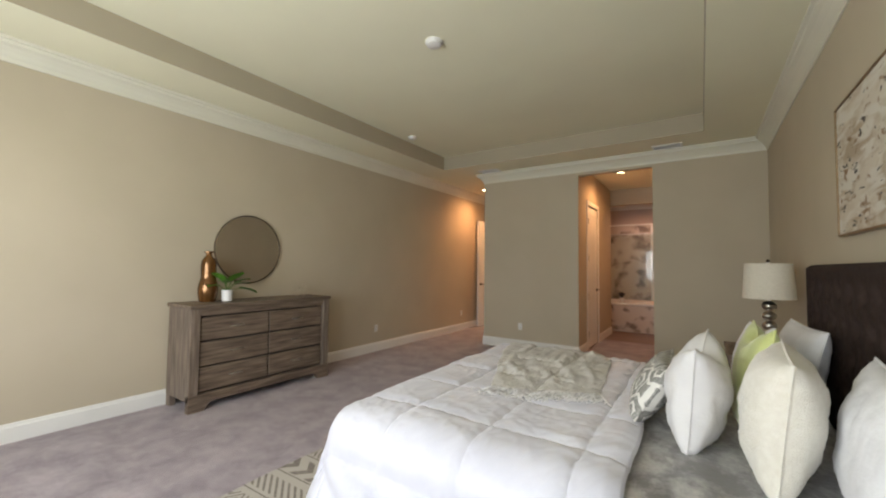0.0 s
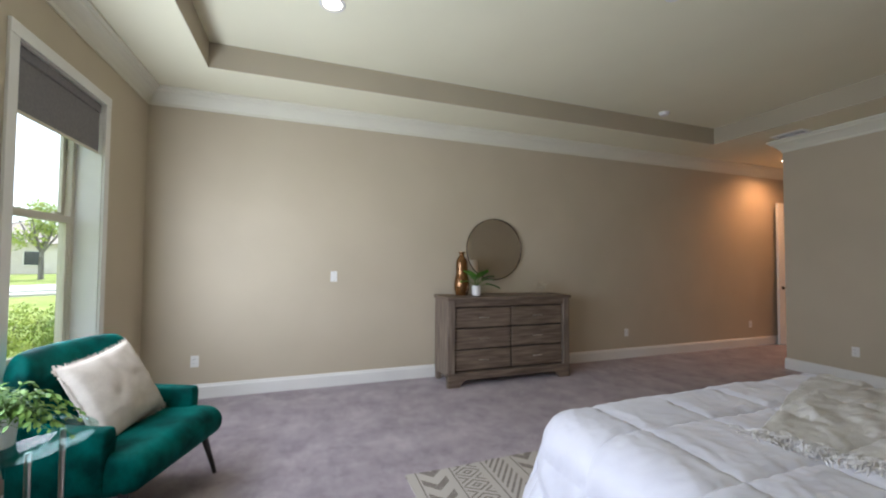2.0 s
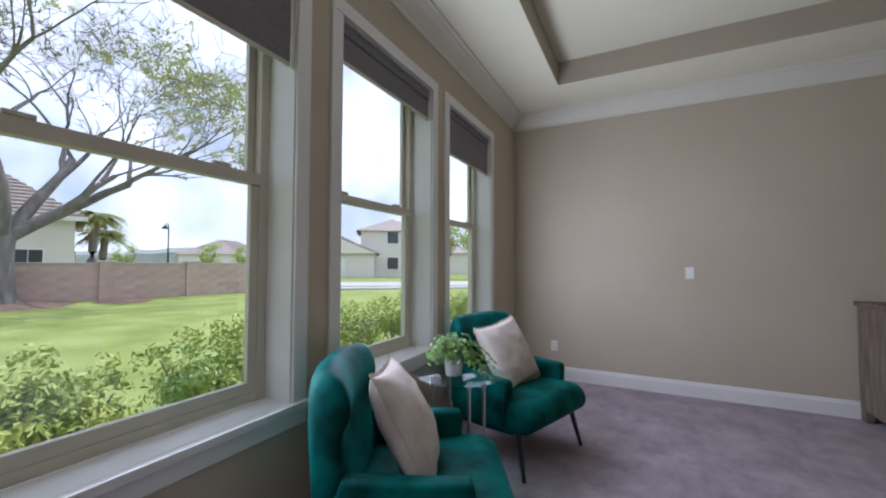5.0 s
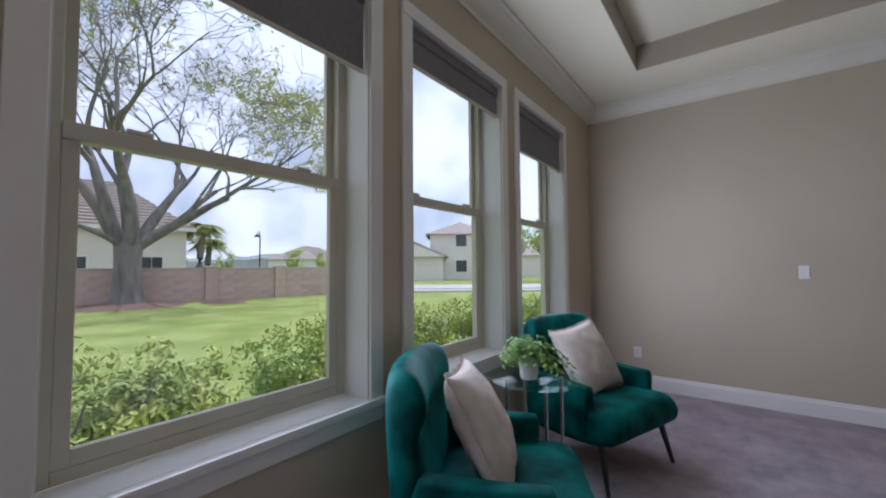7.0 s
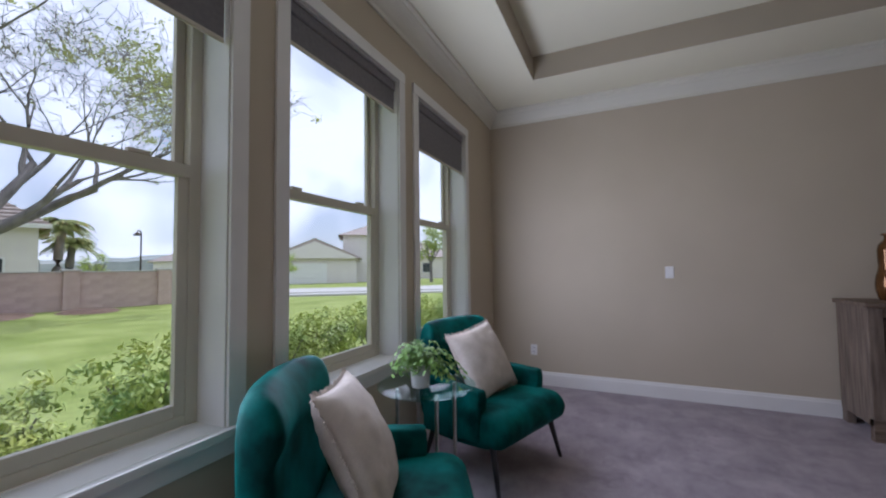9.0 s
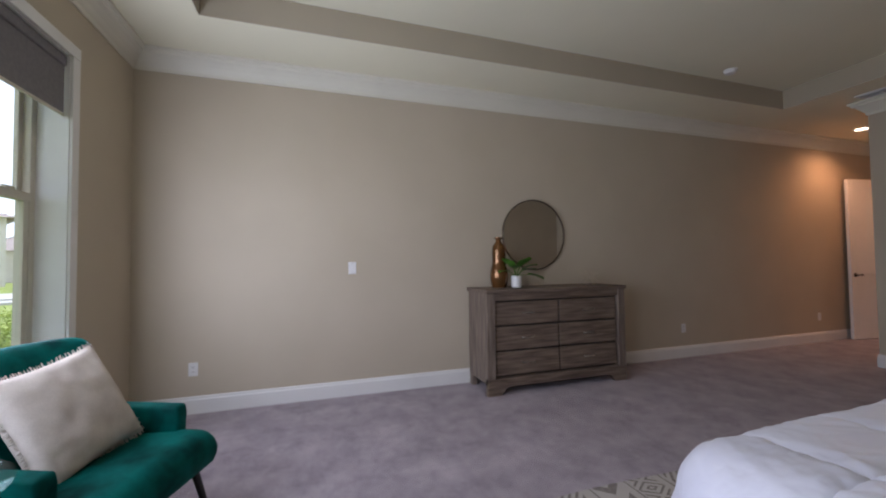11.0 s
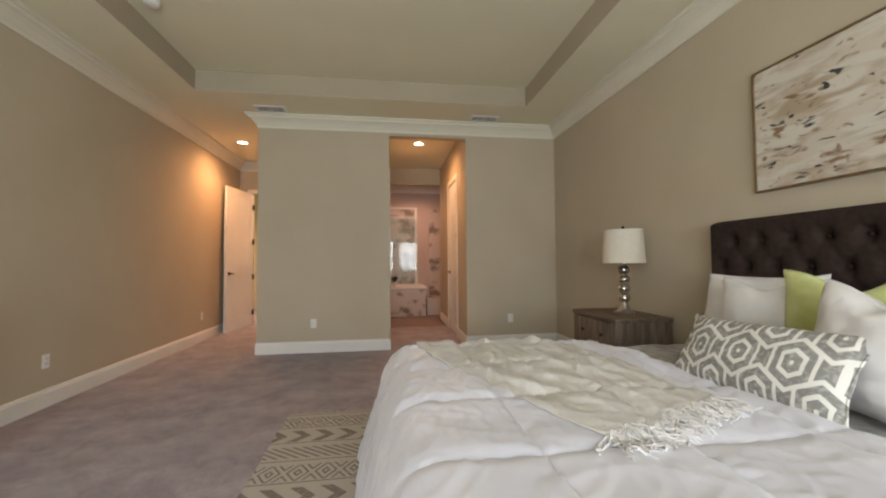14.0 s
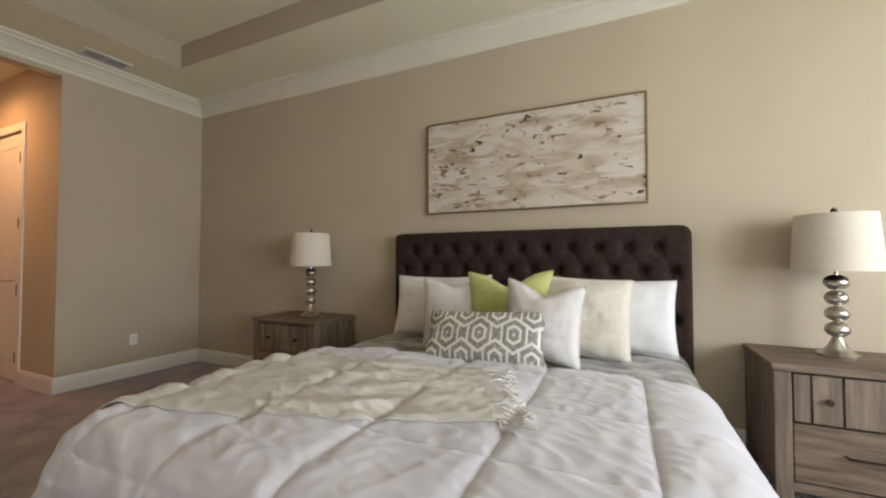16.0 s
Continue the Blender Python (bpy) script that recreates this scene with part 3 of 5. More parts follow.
def panel_door(d, width, height, y_back):
    """A two-panel leaf from x = 0 (hinges) to width, 36 mm thick; parts under d."""
    part("leaf", boxes((0, width, -0.015, 0.015, 0.012, height)), TRIM, d)
    rails = [(0, 0.11, 0.012, height), (width - 0.11, width, 0.012, height), (0.11, width - 0.11, 0.012, 0.24), (0.11, width - 0.11, 0.98, 1.14), (0.11, width - 0.11, height - 0.13, height)]
    for s, n in ((1, "frame_front"), (-1, "frame_back")):
        bm = bmesh.new()
        for x0, x1, z0, z1 in rails:
            box(bm, x0, x1, min(s * 0.015, s * 0.022), max(s * 0.015, s * 0.022), z0, z1, 0.003)
        part(n, bm, TRIM, d)
    for s in (1, -1):
        bm = bmesh.new()
        lathe(bm, [(0.001, 0), (0.03, 0), (0.03, 0.008), (0.012, 0.012), (0.012, 0.04)], 16, Matrix.Translation((width - 0.07, s * 0.022, 0.98)) @ Matrix.Rotation(radians(-90 * s), 4, "X"))
        box(bm, width - 0.17, width - 0.055, min(s * 0.05, s * 0.066), max(s * 0.05, s * 0.066), 0.97, 0.99, 0.005)
        part("door_handle", bm, DARKMETAL, d, "dark bronze lever handle", True)
    for z in (0.25, 0.9, 1.55, height - 0.25):
        bm = bmesh.new()
        lathe(bm, [(0.012, z - 0.05), (0.012, z + 0.05)], 10, Matrix.Translation((0.012, y_back * 0.034, 0)))
        box(bm, 0.012, 0.05, min(y_back * 0.0222, y_back * 0.026), max(y_back * 0.0222, y_back * 0.026), z - 0.05, z + 0.05)
        part("hinge", bm, DARKMETAL, d, "dark bronze hinge")


d = thing("door_1", "white two-panel hall door standing open", "door", pose(-3.72, HY - 0.03, 0, 0, 0, -98.5), kind="structure")
panel_door(d, 0.89, 2.44, 1)
bm = bmesh.new()
casing(bm, "y", HY, D0, D1, 2.46, -1)
structure("trim_hall_door", bm, TRIM, "white casing round the hall doorway", "door casing")
d = thing("door_2", "white closed closet door with dark hinges", "door", pose(PX0 - 0.03, 7.2, 0, 0, 0, 90), kind="structure")
panel_door(d, 0.74, 2.44, -1)
d = thing("door_3", "white closed closet door with dark hinges", "door", pose(PX1 + 0.03, 7.34, 0, 0, 0, 90), kind="structure")
panel_door(d, 0.77, 2.44, 1)
bm = bmesh.new()
casing(bm, "x", PX0, 7.19, 7.95, 2.46, 1)
casing(bm, "x", PX1, 7.33, 8.12, 2.46, -1)
structure("trim_passage_doors", bm, TRIM, "white casings round the passage doors", "door casing")
structure("wall_closets", boxes((PX0 - 0.5, PX0 - 0.4, 6.9, 8.3, 0, 3), (PX1 + 0.4, PX1 + 0.5, 6.9, 8.3, 0, 3)), WALL, "plain walls behind the closet doors", "wall")

structure("wall_bath", boxes((-3.0, 1.6, 10.75, 10.87, 0, 3.0), (-3.1, -3.0, PY, 10.87, 0, 3.0), (1.6, 1.7, PY, 10.87, 0, 3.0)), BATHPAINT, "warm beige bathroom wall", "wall")
structure("ceiling_bath", boxes((-3.1, 1.7, PY + 0.1, 10.87, 2.98, 3.1)), CEIL, "bathroom ceiling", "ceiling")
bm = bmesh.new()
moulding(bm, (1.6, 10.75), (-3.0, 10.75), [(o, z - 0.07) for o, z in CROWN])
structure("trim_bath_crown", bm, TRIM, "white crown moulding in the bathroom", "crown moulding")
panel = thing("marble_panel", "tall veined marble wall panel behind the bath", "wall panel")
part("slab", boxes((-1.75, -0.52, 10.70, 10.75, 0.6, 2.42), bevel=0.006), MARBLE, panel)
part("border", boxes((-0.56, -0.50, 10.68, 10.75, 0.6, 2.46), (-1.79, -0.56, 10.68, 10.75, 2.42, 2.46), bevel=0.004), TRIM, panel)
panel = thing("marble_panel", "tall veined marble wall panel by the corner", "wall panel")
part("slab", boxes((-0.22, 0.75, 10.70, 10.75, 0.02, 2.42), bevel=0.006), MARBLE, panel)
tub = thing("bath_deck", "marble-fronted bath deck with a pale stone rim", "bath")
part("front", boxes((-2.2, -0.40, 9.62, 10.66, 0.0, 0.58), bevel=0.006), MARBLE, tub)
part("rim", boxes((-2.22, -0.38, 9.60, 10.68, 0.584, 0.63), bevel=0.012), TRIM, tub)
tub = thing("stone_bench", "low marble step beside the bath", "step")
part("block", boxes((-0.37, -0.05, 9.75, 10.6, 0.0, 0.36), bevel=0.01), MARBLE, tub)
sg = thing("glass_screen", "clear frameless glass screen over the bath deck", "shower screen")
part("pane", boxes((-2.1, -0.52, 10.60, 10.608, 0.634, 2.2)), SHOWERGLASS, sg)
part("top_rail", boxes((-2.1, -0.52, 10.595, 10.613, 2.2, 2.22)), METAL, sg)
pl = thing("orchid_pot", "small dark-leaved plant in a pot on the bath rim", "plant", pose(-1.06, 9.78, 0.63))
bm = bmesh.new()
lathe(bm, [(0.03, 0), (0.045, 0.1), (0.04, 0.1), (0.035, 0.09)], 14)
part("pot", bm, CERAMIC, pl, "", True)
bm = bmesh.new()
rng = random.Random(3)
for k in range(9):
    a = k * 0.7
    grid(bm, 4, 2, lambda u, v, a=a, h=rng.uniform(0.1, 0.2): Vector((math.cos(a) * 0.12 * u - math.sin(a) * (v - 0.5) * 0.06 * math.sin(math.pi * min(1, u + 0.1)), math.sin(a) * 0.12 * u + math.cos(a) * (v - 0.5) * 0.06 * math.sin(math.pi * min(1, u + 0.1)), 0.09 + h * u * (1.5 - 0.7 * u))))
part("foliage", bm, BLACK, pl, "dark glossy leaves", True)


# ---- fixtures on walls and ceilings ----
def recessed_light(x, y, z):
    t = thing("recessed_light", "round recessed ceiling light, lit warm", "ceiling light", pose(x, y, z), group="recessed lights")
    bm = bmesh.new()
    lathe(bm, [(0.068, -0.001), (0.068, -0.006), (0.085, -0.008), (0.095, -0.004), (0.095, 0.0)], 28)
    part("trim_ring", bm, TRIM, t, "", True)
    bm = bmesh.new()
    lathe(bm, [(0.0, -0.004), (0.067, -0.004), (0.067, -0.001), (0.0, -0.001)], 28)
    part("diffuser", bm, LIT, t, "glowing diffuser")


for spot in ((-3.455, 7.80, SOFFIT), (-0.71, 7.54, SOFFIT), (-2.39, 0.69, TRAY)):
    recessed_light(*spot)


def detector(x, y, r):
    t = thing("smoke_detector", "round white smoke detector on the ceiling", "smoke detector", pose(x, y, TRAY), group="ceiling detectors")
    bm = bmesh.new()
    lathe(bm, [(r, 0), (r, -0.012), (r * 0.92, -0.018)], 28)
    part("base", bm, PLASTIC, t, "", True)
    bm = bmesh.new()
    lathe(bm, [(r * 0.86, -0.016), (r * 0.84, -0.032), (r * 0.6, -0.04), (0.0, -0.041)], 28)
    part("cover", bm, PLASTIC, t, "", True)


detector(-1.43, 2.93, 0.075)
detector(-3.09, 4.75, 0.062)


def vent(x, y):
    t = thing("ceiling_vent", "white metal ceiling air vent with dark slots", "air vent", pose(x, y, SOFFIT), group="ceiling vents")
    part("backing", boxes((-0.155, 0.155, -0.075, 0.075, -0.003, -0.001)), SLOT, t)
    part("frame", boxes((-0.18, 0.18, -0.1, -0.075, -0.012, 0), (-0.18, 0.18, 0.075, 0.1, -0.012, 0), (-0.18, -0.155, -0.075, 0.075, -0.012, 0), (0.155, 0.18, -0.075, 0.075, -0.012, 0), bevel=0.003), TRIM, t)
    for k in range(7):
        bm = bmesh.new()
        box(bm, -0.155, 0.155, -0.006, 0.006, -0.001, 0.001, 0, pose(0, -0.063 + k * 0.021, -0.008, 35))
        part("slat", bm, TRIM, t)
    part("divider", boxes((-0.004, 0.004, -0.075, 0.075, -0.013, -0.004)), TRIM, t)


vent(-2.62, 6.35)
vent(0.065, 6.35)


def wall_plate(m, kind, group):
    if kind == "outlet":
        t = thing("wall_outlet", "white double wall outlet above the baseboard", "outlet", m, group)
    else:
        t = thing("blank_plate", "white blank cover plate on the wall", "wall plate", m, group)
    bm = bmesh.new()
    box(bm, -0.036, 0.036, -0.057, 0.057, 0, 0.006, 0.003)
    part("plate", bm, PLASTIC, t)
    if kind == "outlet":
        for s in (1, -1):
            part("socket", boxes((-0.017, 0.017, s * 0.021 - 0.014, s * 0.021 + 0.014, 0.0062, 0.009), bevel=0.003), PLASTIC, t)
            part("slots", boxes((-0.009, -0.006, s * 0.021 - 0.005, s * 0.021 + 0.006, 0.0091, 0.0096), (0.006, 0.009, s * 0.021 - 0.005, s * 0.021 + 0.006, 0.0091, 0.0096)), SLOT, t)
    else:
        for s in (1, -1):
            bm = bmesh.new()
            lathe(bm, [(0.004, 0.0062), (0.003, 0.0075), (0, 0.0078)], 8, Matrix.Translation((0, s * 0.042, 0)))
            part("screw", bm, METAL, t)


for y in (-0.478, 4.978, 7.65):
    wall_plate(pose(XW, y, 0.37, 90, 0, 90), "outlet", "wall outlets")
for x in (-2.152, 0.47):
    wall_plate(pose(x, YN, 0.373, 90, 0, 0), "outlet", "wall outlets")
wall_plate(pose(XW, 0.84, 1.205, 90, 0, 90), "plate", "")


# ---- dresser and what stands on it ----
def dresser():
    x0, x1, y0, y1, h = XW + 0.02, -3.485, 2.02, 3.605, 0.985
    t = thing("dresser", "weathered grey-brown wooden six-drawer dresser", "dresser", pose(0, 0, 0))
    part("top", boxes((x0, x1 + 0.035, y0 - 0.015, y1 + 0.015, h - 0.035, h), bevel=0.006), WOOD, t)
    for a, b in ((y0, y0 + 0.085), (y1 - 0.085, y1)):
        part("side_post", boxes((x1 - 0.06, x1 + 0.02, a, b, 0.1, h - 0.036), bevel=0.005), WOOD_UP, t)
    for a, b in ((y0 + 0.006, y0 + 0.03), (y1 - 0.03, y1 - 0.006)):
        part("side_panel", boxes((x0, x1 - 0.061, a, b, 0.1, h - 0.036), bevel=0.003), WOOD_UP, t)
    part("top_rail", boxes((x1 - 0.05, x1 + 0.012, y0 + 0.086, y1 - 0.086, 0.88, h - 0.036), bevel=0.004), WOOD, t)
    bm = bmesh.new()
    prof = [(y0, 0.0), (y0 + 0.14, 0.0), (y0 + 0.18, 0.055), (y0 + 0.22, 0.075), (y1 - 0.22, 0.075), (y1 - 0.18, 0.055), (y1 - 0.14, 0.0), (y1, 0.0), (y1, 0.155), (y0, 0.155)]
    f = [bm.verts.new((x1 + 0.024, y, z)) for y, z in prof]
    b = [bm.verts.new((x1 - 0.03, y, z)) for y, z in prof]
    n = len(prof)
    bm.faces.new(f)
    bm.faces.new(b[::-1])
    for i in range(n):
        j = (i + 1) % n
        bm.faces.new((f[i], b[i], b[j], f[j]))
    part("bracket_base", bm, WOOD, t, "arched base with bracket feet")
    for a, b_ in ((y0 + 0.004, y0 + 0.06), (y1 - 0.06, y1 - 0.004)):
        part("back_foot", boxes((x0 + 0.01, x0 + 0.09, a, b_, 0.0, 0.099), bevel=0.006), WOOD_UP, t)
    part("backing", boxes((x0 + 0.005, x1 - 0.035, y0 + 0.031, y1 - 0.031, 0.10, 0.94)), GAP, t)
    ya, yb, za, zb = y0 + 0.09, y1 - 0.09, 0.165, 0.873
    w, hgt = (yb - ya) / 2, (zb - za) / 3
    for r in range(3):
        for c in range(2):
            a, z = ya + c * w, za + r * hgt
            dr = part("drawer", boxes((x1 - 0.034, x1 - 0.004, a + 0.008, a + w - 0.008, z + 0.009, z + hgt - 0.009), bevel=0.005), WOOD, t)
            ym = a + w / 2
            bm = bmesh.new()
            tube(bm, [(x1 - 0.004, ym - 0.06, z + hgt / 2), (x1 + 0.014, ym - 0.055, z + hgt / 2), (x1 + 0.02, ym, z + hgt / 2 + 0.004), (x1 + 0.014, ym + 0.055, z + hgt / 2), (x1 - 0.004, ym + 0.06, z + hgt / 2)], 0.006)
            part("handle", bm, METAL, dr, "brushed nickel bar pull", True)
    return h


DTOP = dresser()

mirror = thing("round_mirror", "large round wall mirror with a thin bronze frame", "mirror", pose(XW, 2.822, 1.543, 0, 90, 0))
bm = bmesh.new()
lathe(bm, [(0.0, 0.012), (0.381, 0.012), (0.381, 0.008), (0.0, 0.008)], 72)
part("mirror_glass", bm, MIRROR, mirror, "silvered mirror glass")
bm = bmesh.new()
lathe(bm, [(0.381, 0.0), (0.392, 0.0), (0.393, 0.02), (0.387, 0.024), (0.381, 0.02), (0.381, 0.0)], 72)
part("frame", bm, BRONZE, mirror, "thin bronze rim", True)

vase = thing("vase", "tall amber metallic glass bottle vase on the dresser", "vase", pose(-3.77, 2.30, DTOP))
bm = bmesh.new()
lathe(bm, [(0.0, 0.0), (0.068, 0.0), (0.078, 0.02), (0.09, 0.075), (0.092, 0.125), (0.084, 0.185), (0.071, 0.23), (0.067, 0.265), (0.07, 0.31), (0.07, 0.385), (0.062, 0.425), (0.042, 0.452), (0.03, 0.465), (0.028, 0.495)], 36)
part("body", bm, GOLD, vase, "", True)
bm = bmesh.new()
lathe(bm, [(0.028, 0.494), (0.044, 0.5), (0.045, 0.512), (0.03, 0.516), (0.024, 0.512), (0.022, 0.47)], 28)
part("lip", bm, GOLD, vase, "", True)


def leaf(bm, root, way, length, width, droop=0.3, nu=6):
    way = Vector(way).normalized()
    side = way.cross(Vector((0, 0, 1))).normalized()
    up = side.cross(way)
    grid(bm, nu, 2, lambda u, v: Vector(root) + way * (length * u) + side * ((v - 0.5) * width * math.sin(math.pi * min(1, 0.06 + u * 0.94)) ** 0.7) + up * (-droop * length * u * u + abs(v - 0.5) * 0.22 * width))


plant = thing("potted_plant", "small broad-leaved green plant in a white pot", "plant", pose(-3.68, 2.45, DTOP))
bm = bmesh.new()
lathe(bm, [(0.0, 0), (0.043, 0), (0.05, 0.006), (0.054, 0.115), (0.05, 0.118), (0.047, 0.1), (0.0, 0.1)], 28)
part("pot", bm, CERAMIC, plant, "white ceramic pot", True)
rng = random.Random(5)
for k, (dx, dy, dz, ln) in enumerate(((0.3, 0.7, 1.0, 0.15), (0.5, 0.2, 1.2, 0.17), (0.1, -0.5, 1.1, 0.16), (0.5, -0.4, 0.7, 0.14), (-0.1, 0.9, 0.7, 0.16), (0.3, 1.0, 0.25, 0.17), (-0.3, -0.2, 1.3, 0.16), (0.2, 0.35, 1.4, 0.15), (0.2, -0.8, 0.5, 0.13))):
    q = Vector((dx, dy, dz)).normalized()
    stem_top = q * rng.uniform(0.08, 0.12) + Vector((0, 0, 0.1))
    bm = bmesh.new()
    tube(bm, [(0, 0, 0.095), tuple(stem_top * 0.5 + Vector((0, 0, 0.06))), tuple(stem_top)], 0.0028, 5)
    part("stem", bm, LEAF, plant)
    bm = bmesh.new()
    leaf(bm, stem_top, q + Vector((dx * 0.4, dy * 0.4, -0.25)), ln, ln * 0.95, 0.3)
    part("leaf", bm, LEAF, plant, "", True)

orn = thing("wire_ornament", "geometric star of thin pale gold wire on the dresser", "ornament", pose(-3.72, 3.37, DTOP))
rng = random.Random(9)
for k in range(7):
    a = k * math.pi / 7
    p = Vector((math.cos(a) * 0.105, math.sin(a) * 0.105, 0.055 * math.sin(k * 2.1)))
    bm = bmesh.new()
    tube(bm, [tuple(p + Vector((0, 0, 0.085))), tuple(-p + Vector((0, 0, 0.085)))], 0.0045, 6)
    part("rod", bm, PALEGOLD, orn, "", True)
for k in range(5):
    a = k * 2 * math.pi / 5
    bm = bmesh.new()
    tube(bm, [(math.cos(a) * 0.06, math.sin(a) * 0.06, 0.004), (math.cos(a + 2.2) * 0.05, math.sin(a + 2.2) * 0.05, 0.155)], 0.004, 6)
    part("rod", bm, PALEGOLD, orn, "", True)


# ---- rug ----
rug = thing("area_rug", "cream and taupe woven rug with banded zigzag pattern", "rug", pose(-0.57, 2.825, 0))
bm = bmesh.new()
grid(bm, 40, 44, lambda u, v: Vector(((u - 0.5) * 2.74 + 0.008 * math.sin(v * 19), (v - 0.5) * 3.32 + 0.008 * math.sin(u * 17), 0.011 + 0.002 * noise.noise((u * 8, v * 8, 1)))))
ext = bmesh.ops.extrude_face_region(bm, geom=bm.faces[:])
bmesh.ops.translate(bm, vec=(0, 0, -0.0095), verts=[v for v in ext["geom"] if isinstance(v, bmesh.types.BMVert)])
part("weave", bm, RUG, rug)


# ---- bed ----
BX0, BX1, BY0, BY1, BZ = -1.175, 0.985, 1.70, 3.74, 0.615
bed = thing("bed", "king bed with a tufted dark brown upholstered headboard", "bed")
bm = bmesh.new()
W, H, T = 2.165, 1.18, 0.09
SP, RS = 0.178, 0.155
buttons = []
for r in range(5):
    for k in range(-6, 7):
        yy = k * SP + (SP / 2 if r % 2 else 0)
        if abs(yy) < W / 2 - 0.07:
            buttons.append((yy, 0.50 - r * RS - 0.05))


def tuft(y, z):
    dmin = min((y - a) ** 2 + (z - b) ** 2 for a, b in buttons)
    dimple = -0.045 * math.exp(-dmin / 0.0013)
    crease = 0.0
    for s in (1, -1):
        q = (y / SP + s * (z - 0.45) / (RS * 2)) % 1.0
        q = min(q, 1 - q) * SP
        crease -= 0.007 * math.exp(-(q / 0.012) ** 2)
    edge = min(W / 2 - abs(y), 0.59 - z)
    f = min(1.0, max(0.0, (edge - 0.03) / 0.05))
    if z > 0.51:
        f *= 0.3
    return (dimple + crease) * f - 0.03 * max(0, 1 - edge / 0.035) ** 2


def hb_face(u, v):
    y, z = (u - 0.5) * W, (v - 0.5) * H
    cy, cz = W / 2 - 0.07, H / 2 - 0.07
    if abs(y) > cy and z > cz:
        d_ = math.hypot(abs(y) - cy, z - cz)
        if d_ > 0.07:
            y, z = math.copysign(cy + (abs(y) - cy) * 0.07 / d_, y), cz + (z - cz) * 0.07 / d_
    return Vector((1.0 - tuft(y, z), 2.712 + y, z + 0.82))


grid(bm, 150, 84, hb_face)
ext = bmesh.ops.extrude_edge_only(bm, edges=[e for e in bm.edges if e.is_boundary])
for v in ext["geom"]:
    if isinstance(v, bmesh.types.BMVert):
        v.co.x = 1.1
part("headboard", bm, HEADBOARD, bed, "diamond-tufted charcoal brown headboard", True)
bm = bmesh.new()
lathe(bm, [(0.012, 0.0), (0.011, 0.005), (0.006, 0.009), (0, 0.01)], 10)
button_mesh = None
for yy, zz in buttons:
    if button_mesh is None:
        ob = part("button", bm, HEADBOARD, bed, "", True)
        button_mesh = ob.data
    else:
        ob = new("button", button_mesh)
        ob.parent = bed
    ob.matrix_basis = pose(1.031, 2.712 + yy, zz + 0.82, 0, -90, 0)
part("mattress", boxes((BX0 + 0.06, BX1 - 0.005, BY0 + 0.05, BY1 - 0.05, 0.30, BZ - 0.03), bevel=0.04), WHITECLOTH, bed, "white mattress")
part("bed_base", boxes((BX0 + 0.08, BX1, BY0 + 0.07, BY1 - 0.07, 0.06, 0.299), bevel=0.01), HEADBOARD, bed, "dark upholstered base")
for x in (BX0 + 0.2, BX1 - 0.2):
    for y in (BY0 + 0.2, BY1 - 0.2):
        part("leg", boxes((x - 0.03, x + 0.03, y - 0.03, y + 0.03, 0.012, 0.06)), BLACK, bed)


def drape(x, y, x0, x1, y0, y1, top, r, wave, seed, low, flare=0.16):
    """A cloth point laid flat at (x, y) over a box edge: past the edges it rolls over and hangs."""
    ox = (x0 - x) if x < x0 else (x - x1 if x > x1 else 0.0)
    oy = (y0 - y) if y < y0 else (y - y1 if y > y1 else 0.0)
    sx, sy = (-1 if x < x0 else 1), (-1 if y < y0 else 1)
    d_ = math.hypot(ox, oy)
    cx, cy = min(max(x, x0), x1), min(max(y, y0), y1)
    if d_ < 1e-6:
        return Vector((x, y, top))
    nx, ny = sx * ox / d_, sy * oy / d_
    arc = r * math.pi / 2
    if d_ < arc:
        a = d_ / r
        out, down = r * math.sin(a), r * (1 - math.cos(a))
    else:
        rest = d_ - arc
        s = (x + 1.7 * y) if abs(nx) < abs(ny) else (y * 1.3 - 0.4 * x)
        fold = noise.noise((s * 4.2, seed, rest * 0.8)) + 0.5 * math.sin(s * 17 + seed + 2 * noise.noise((s * 2, 0, seed)))
        grow = min(1, rest / 0.3)
        out, down = r + rest * flare + wave * fold * grow, r + rest * 0.985
    return Vector((cx + nx * out, cy + ny * out, max(low, top - down)))


def quilt(x, y):
    """Puff of box-stitched squares with pulled wrinkles."""
    cell = 0.415
    u, v = ((x - 0.03) / cell) % 1.0, ((y - 1.53) / cell) % 1.0
    du, dv = min(u, 1 - u) * cell, min(v, 1 - v) * cell
    puff = 0.020 * min(1, (min(du, dv) / 0.05)) ** 0.45
    stitch = math.exp(-(min(du, dv) / 0.05) ** 2)
    wr = stitch * 0.005 * noise.noise((x * 26, y * 26, 6.0)) + 0.014 * noise.noise((x * 2.2, y * 2.6, 7.0))
    warp = 0.5 * noise.noise((x * 1.6, y * 1.6, 11.0))
    ridge = 1 - abs(noise.noise((x * 3.0 + 2 * warp, y * 8.0 + x * 3 + 3 * warp, 5.0))) * 2.2
    wr += 0.0035 * max(0.0, ridge) ** 3
    fine = 1 - abs(noise.noise((x * 14.0 + 5 * warp, y * 11.0 - x * 5 + 4 * warp, 25.0))) * 2.4
    wr += 0.0045 * max(0.0, fine) ** 2
    north = max(0.0, min(1.0, (y - 2.6) / 0.5))
    ridge = 1 - abs(noise.noise((x * 9.0 - y * 2 + 3 * warp, y * 2.2 + 4 * warp, 15.0))) * 2.4
    wr += north * (0.011 * max(0.0, ridge) ** 2 + 0.012 * noise.noise((x * 3.5, y * 3, 4.0)))
    return puff + wr


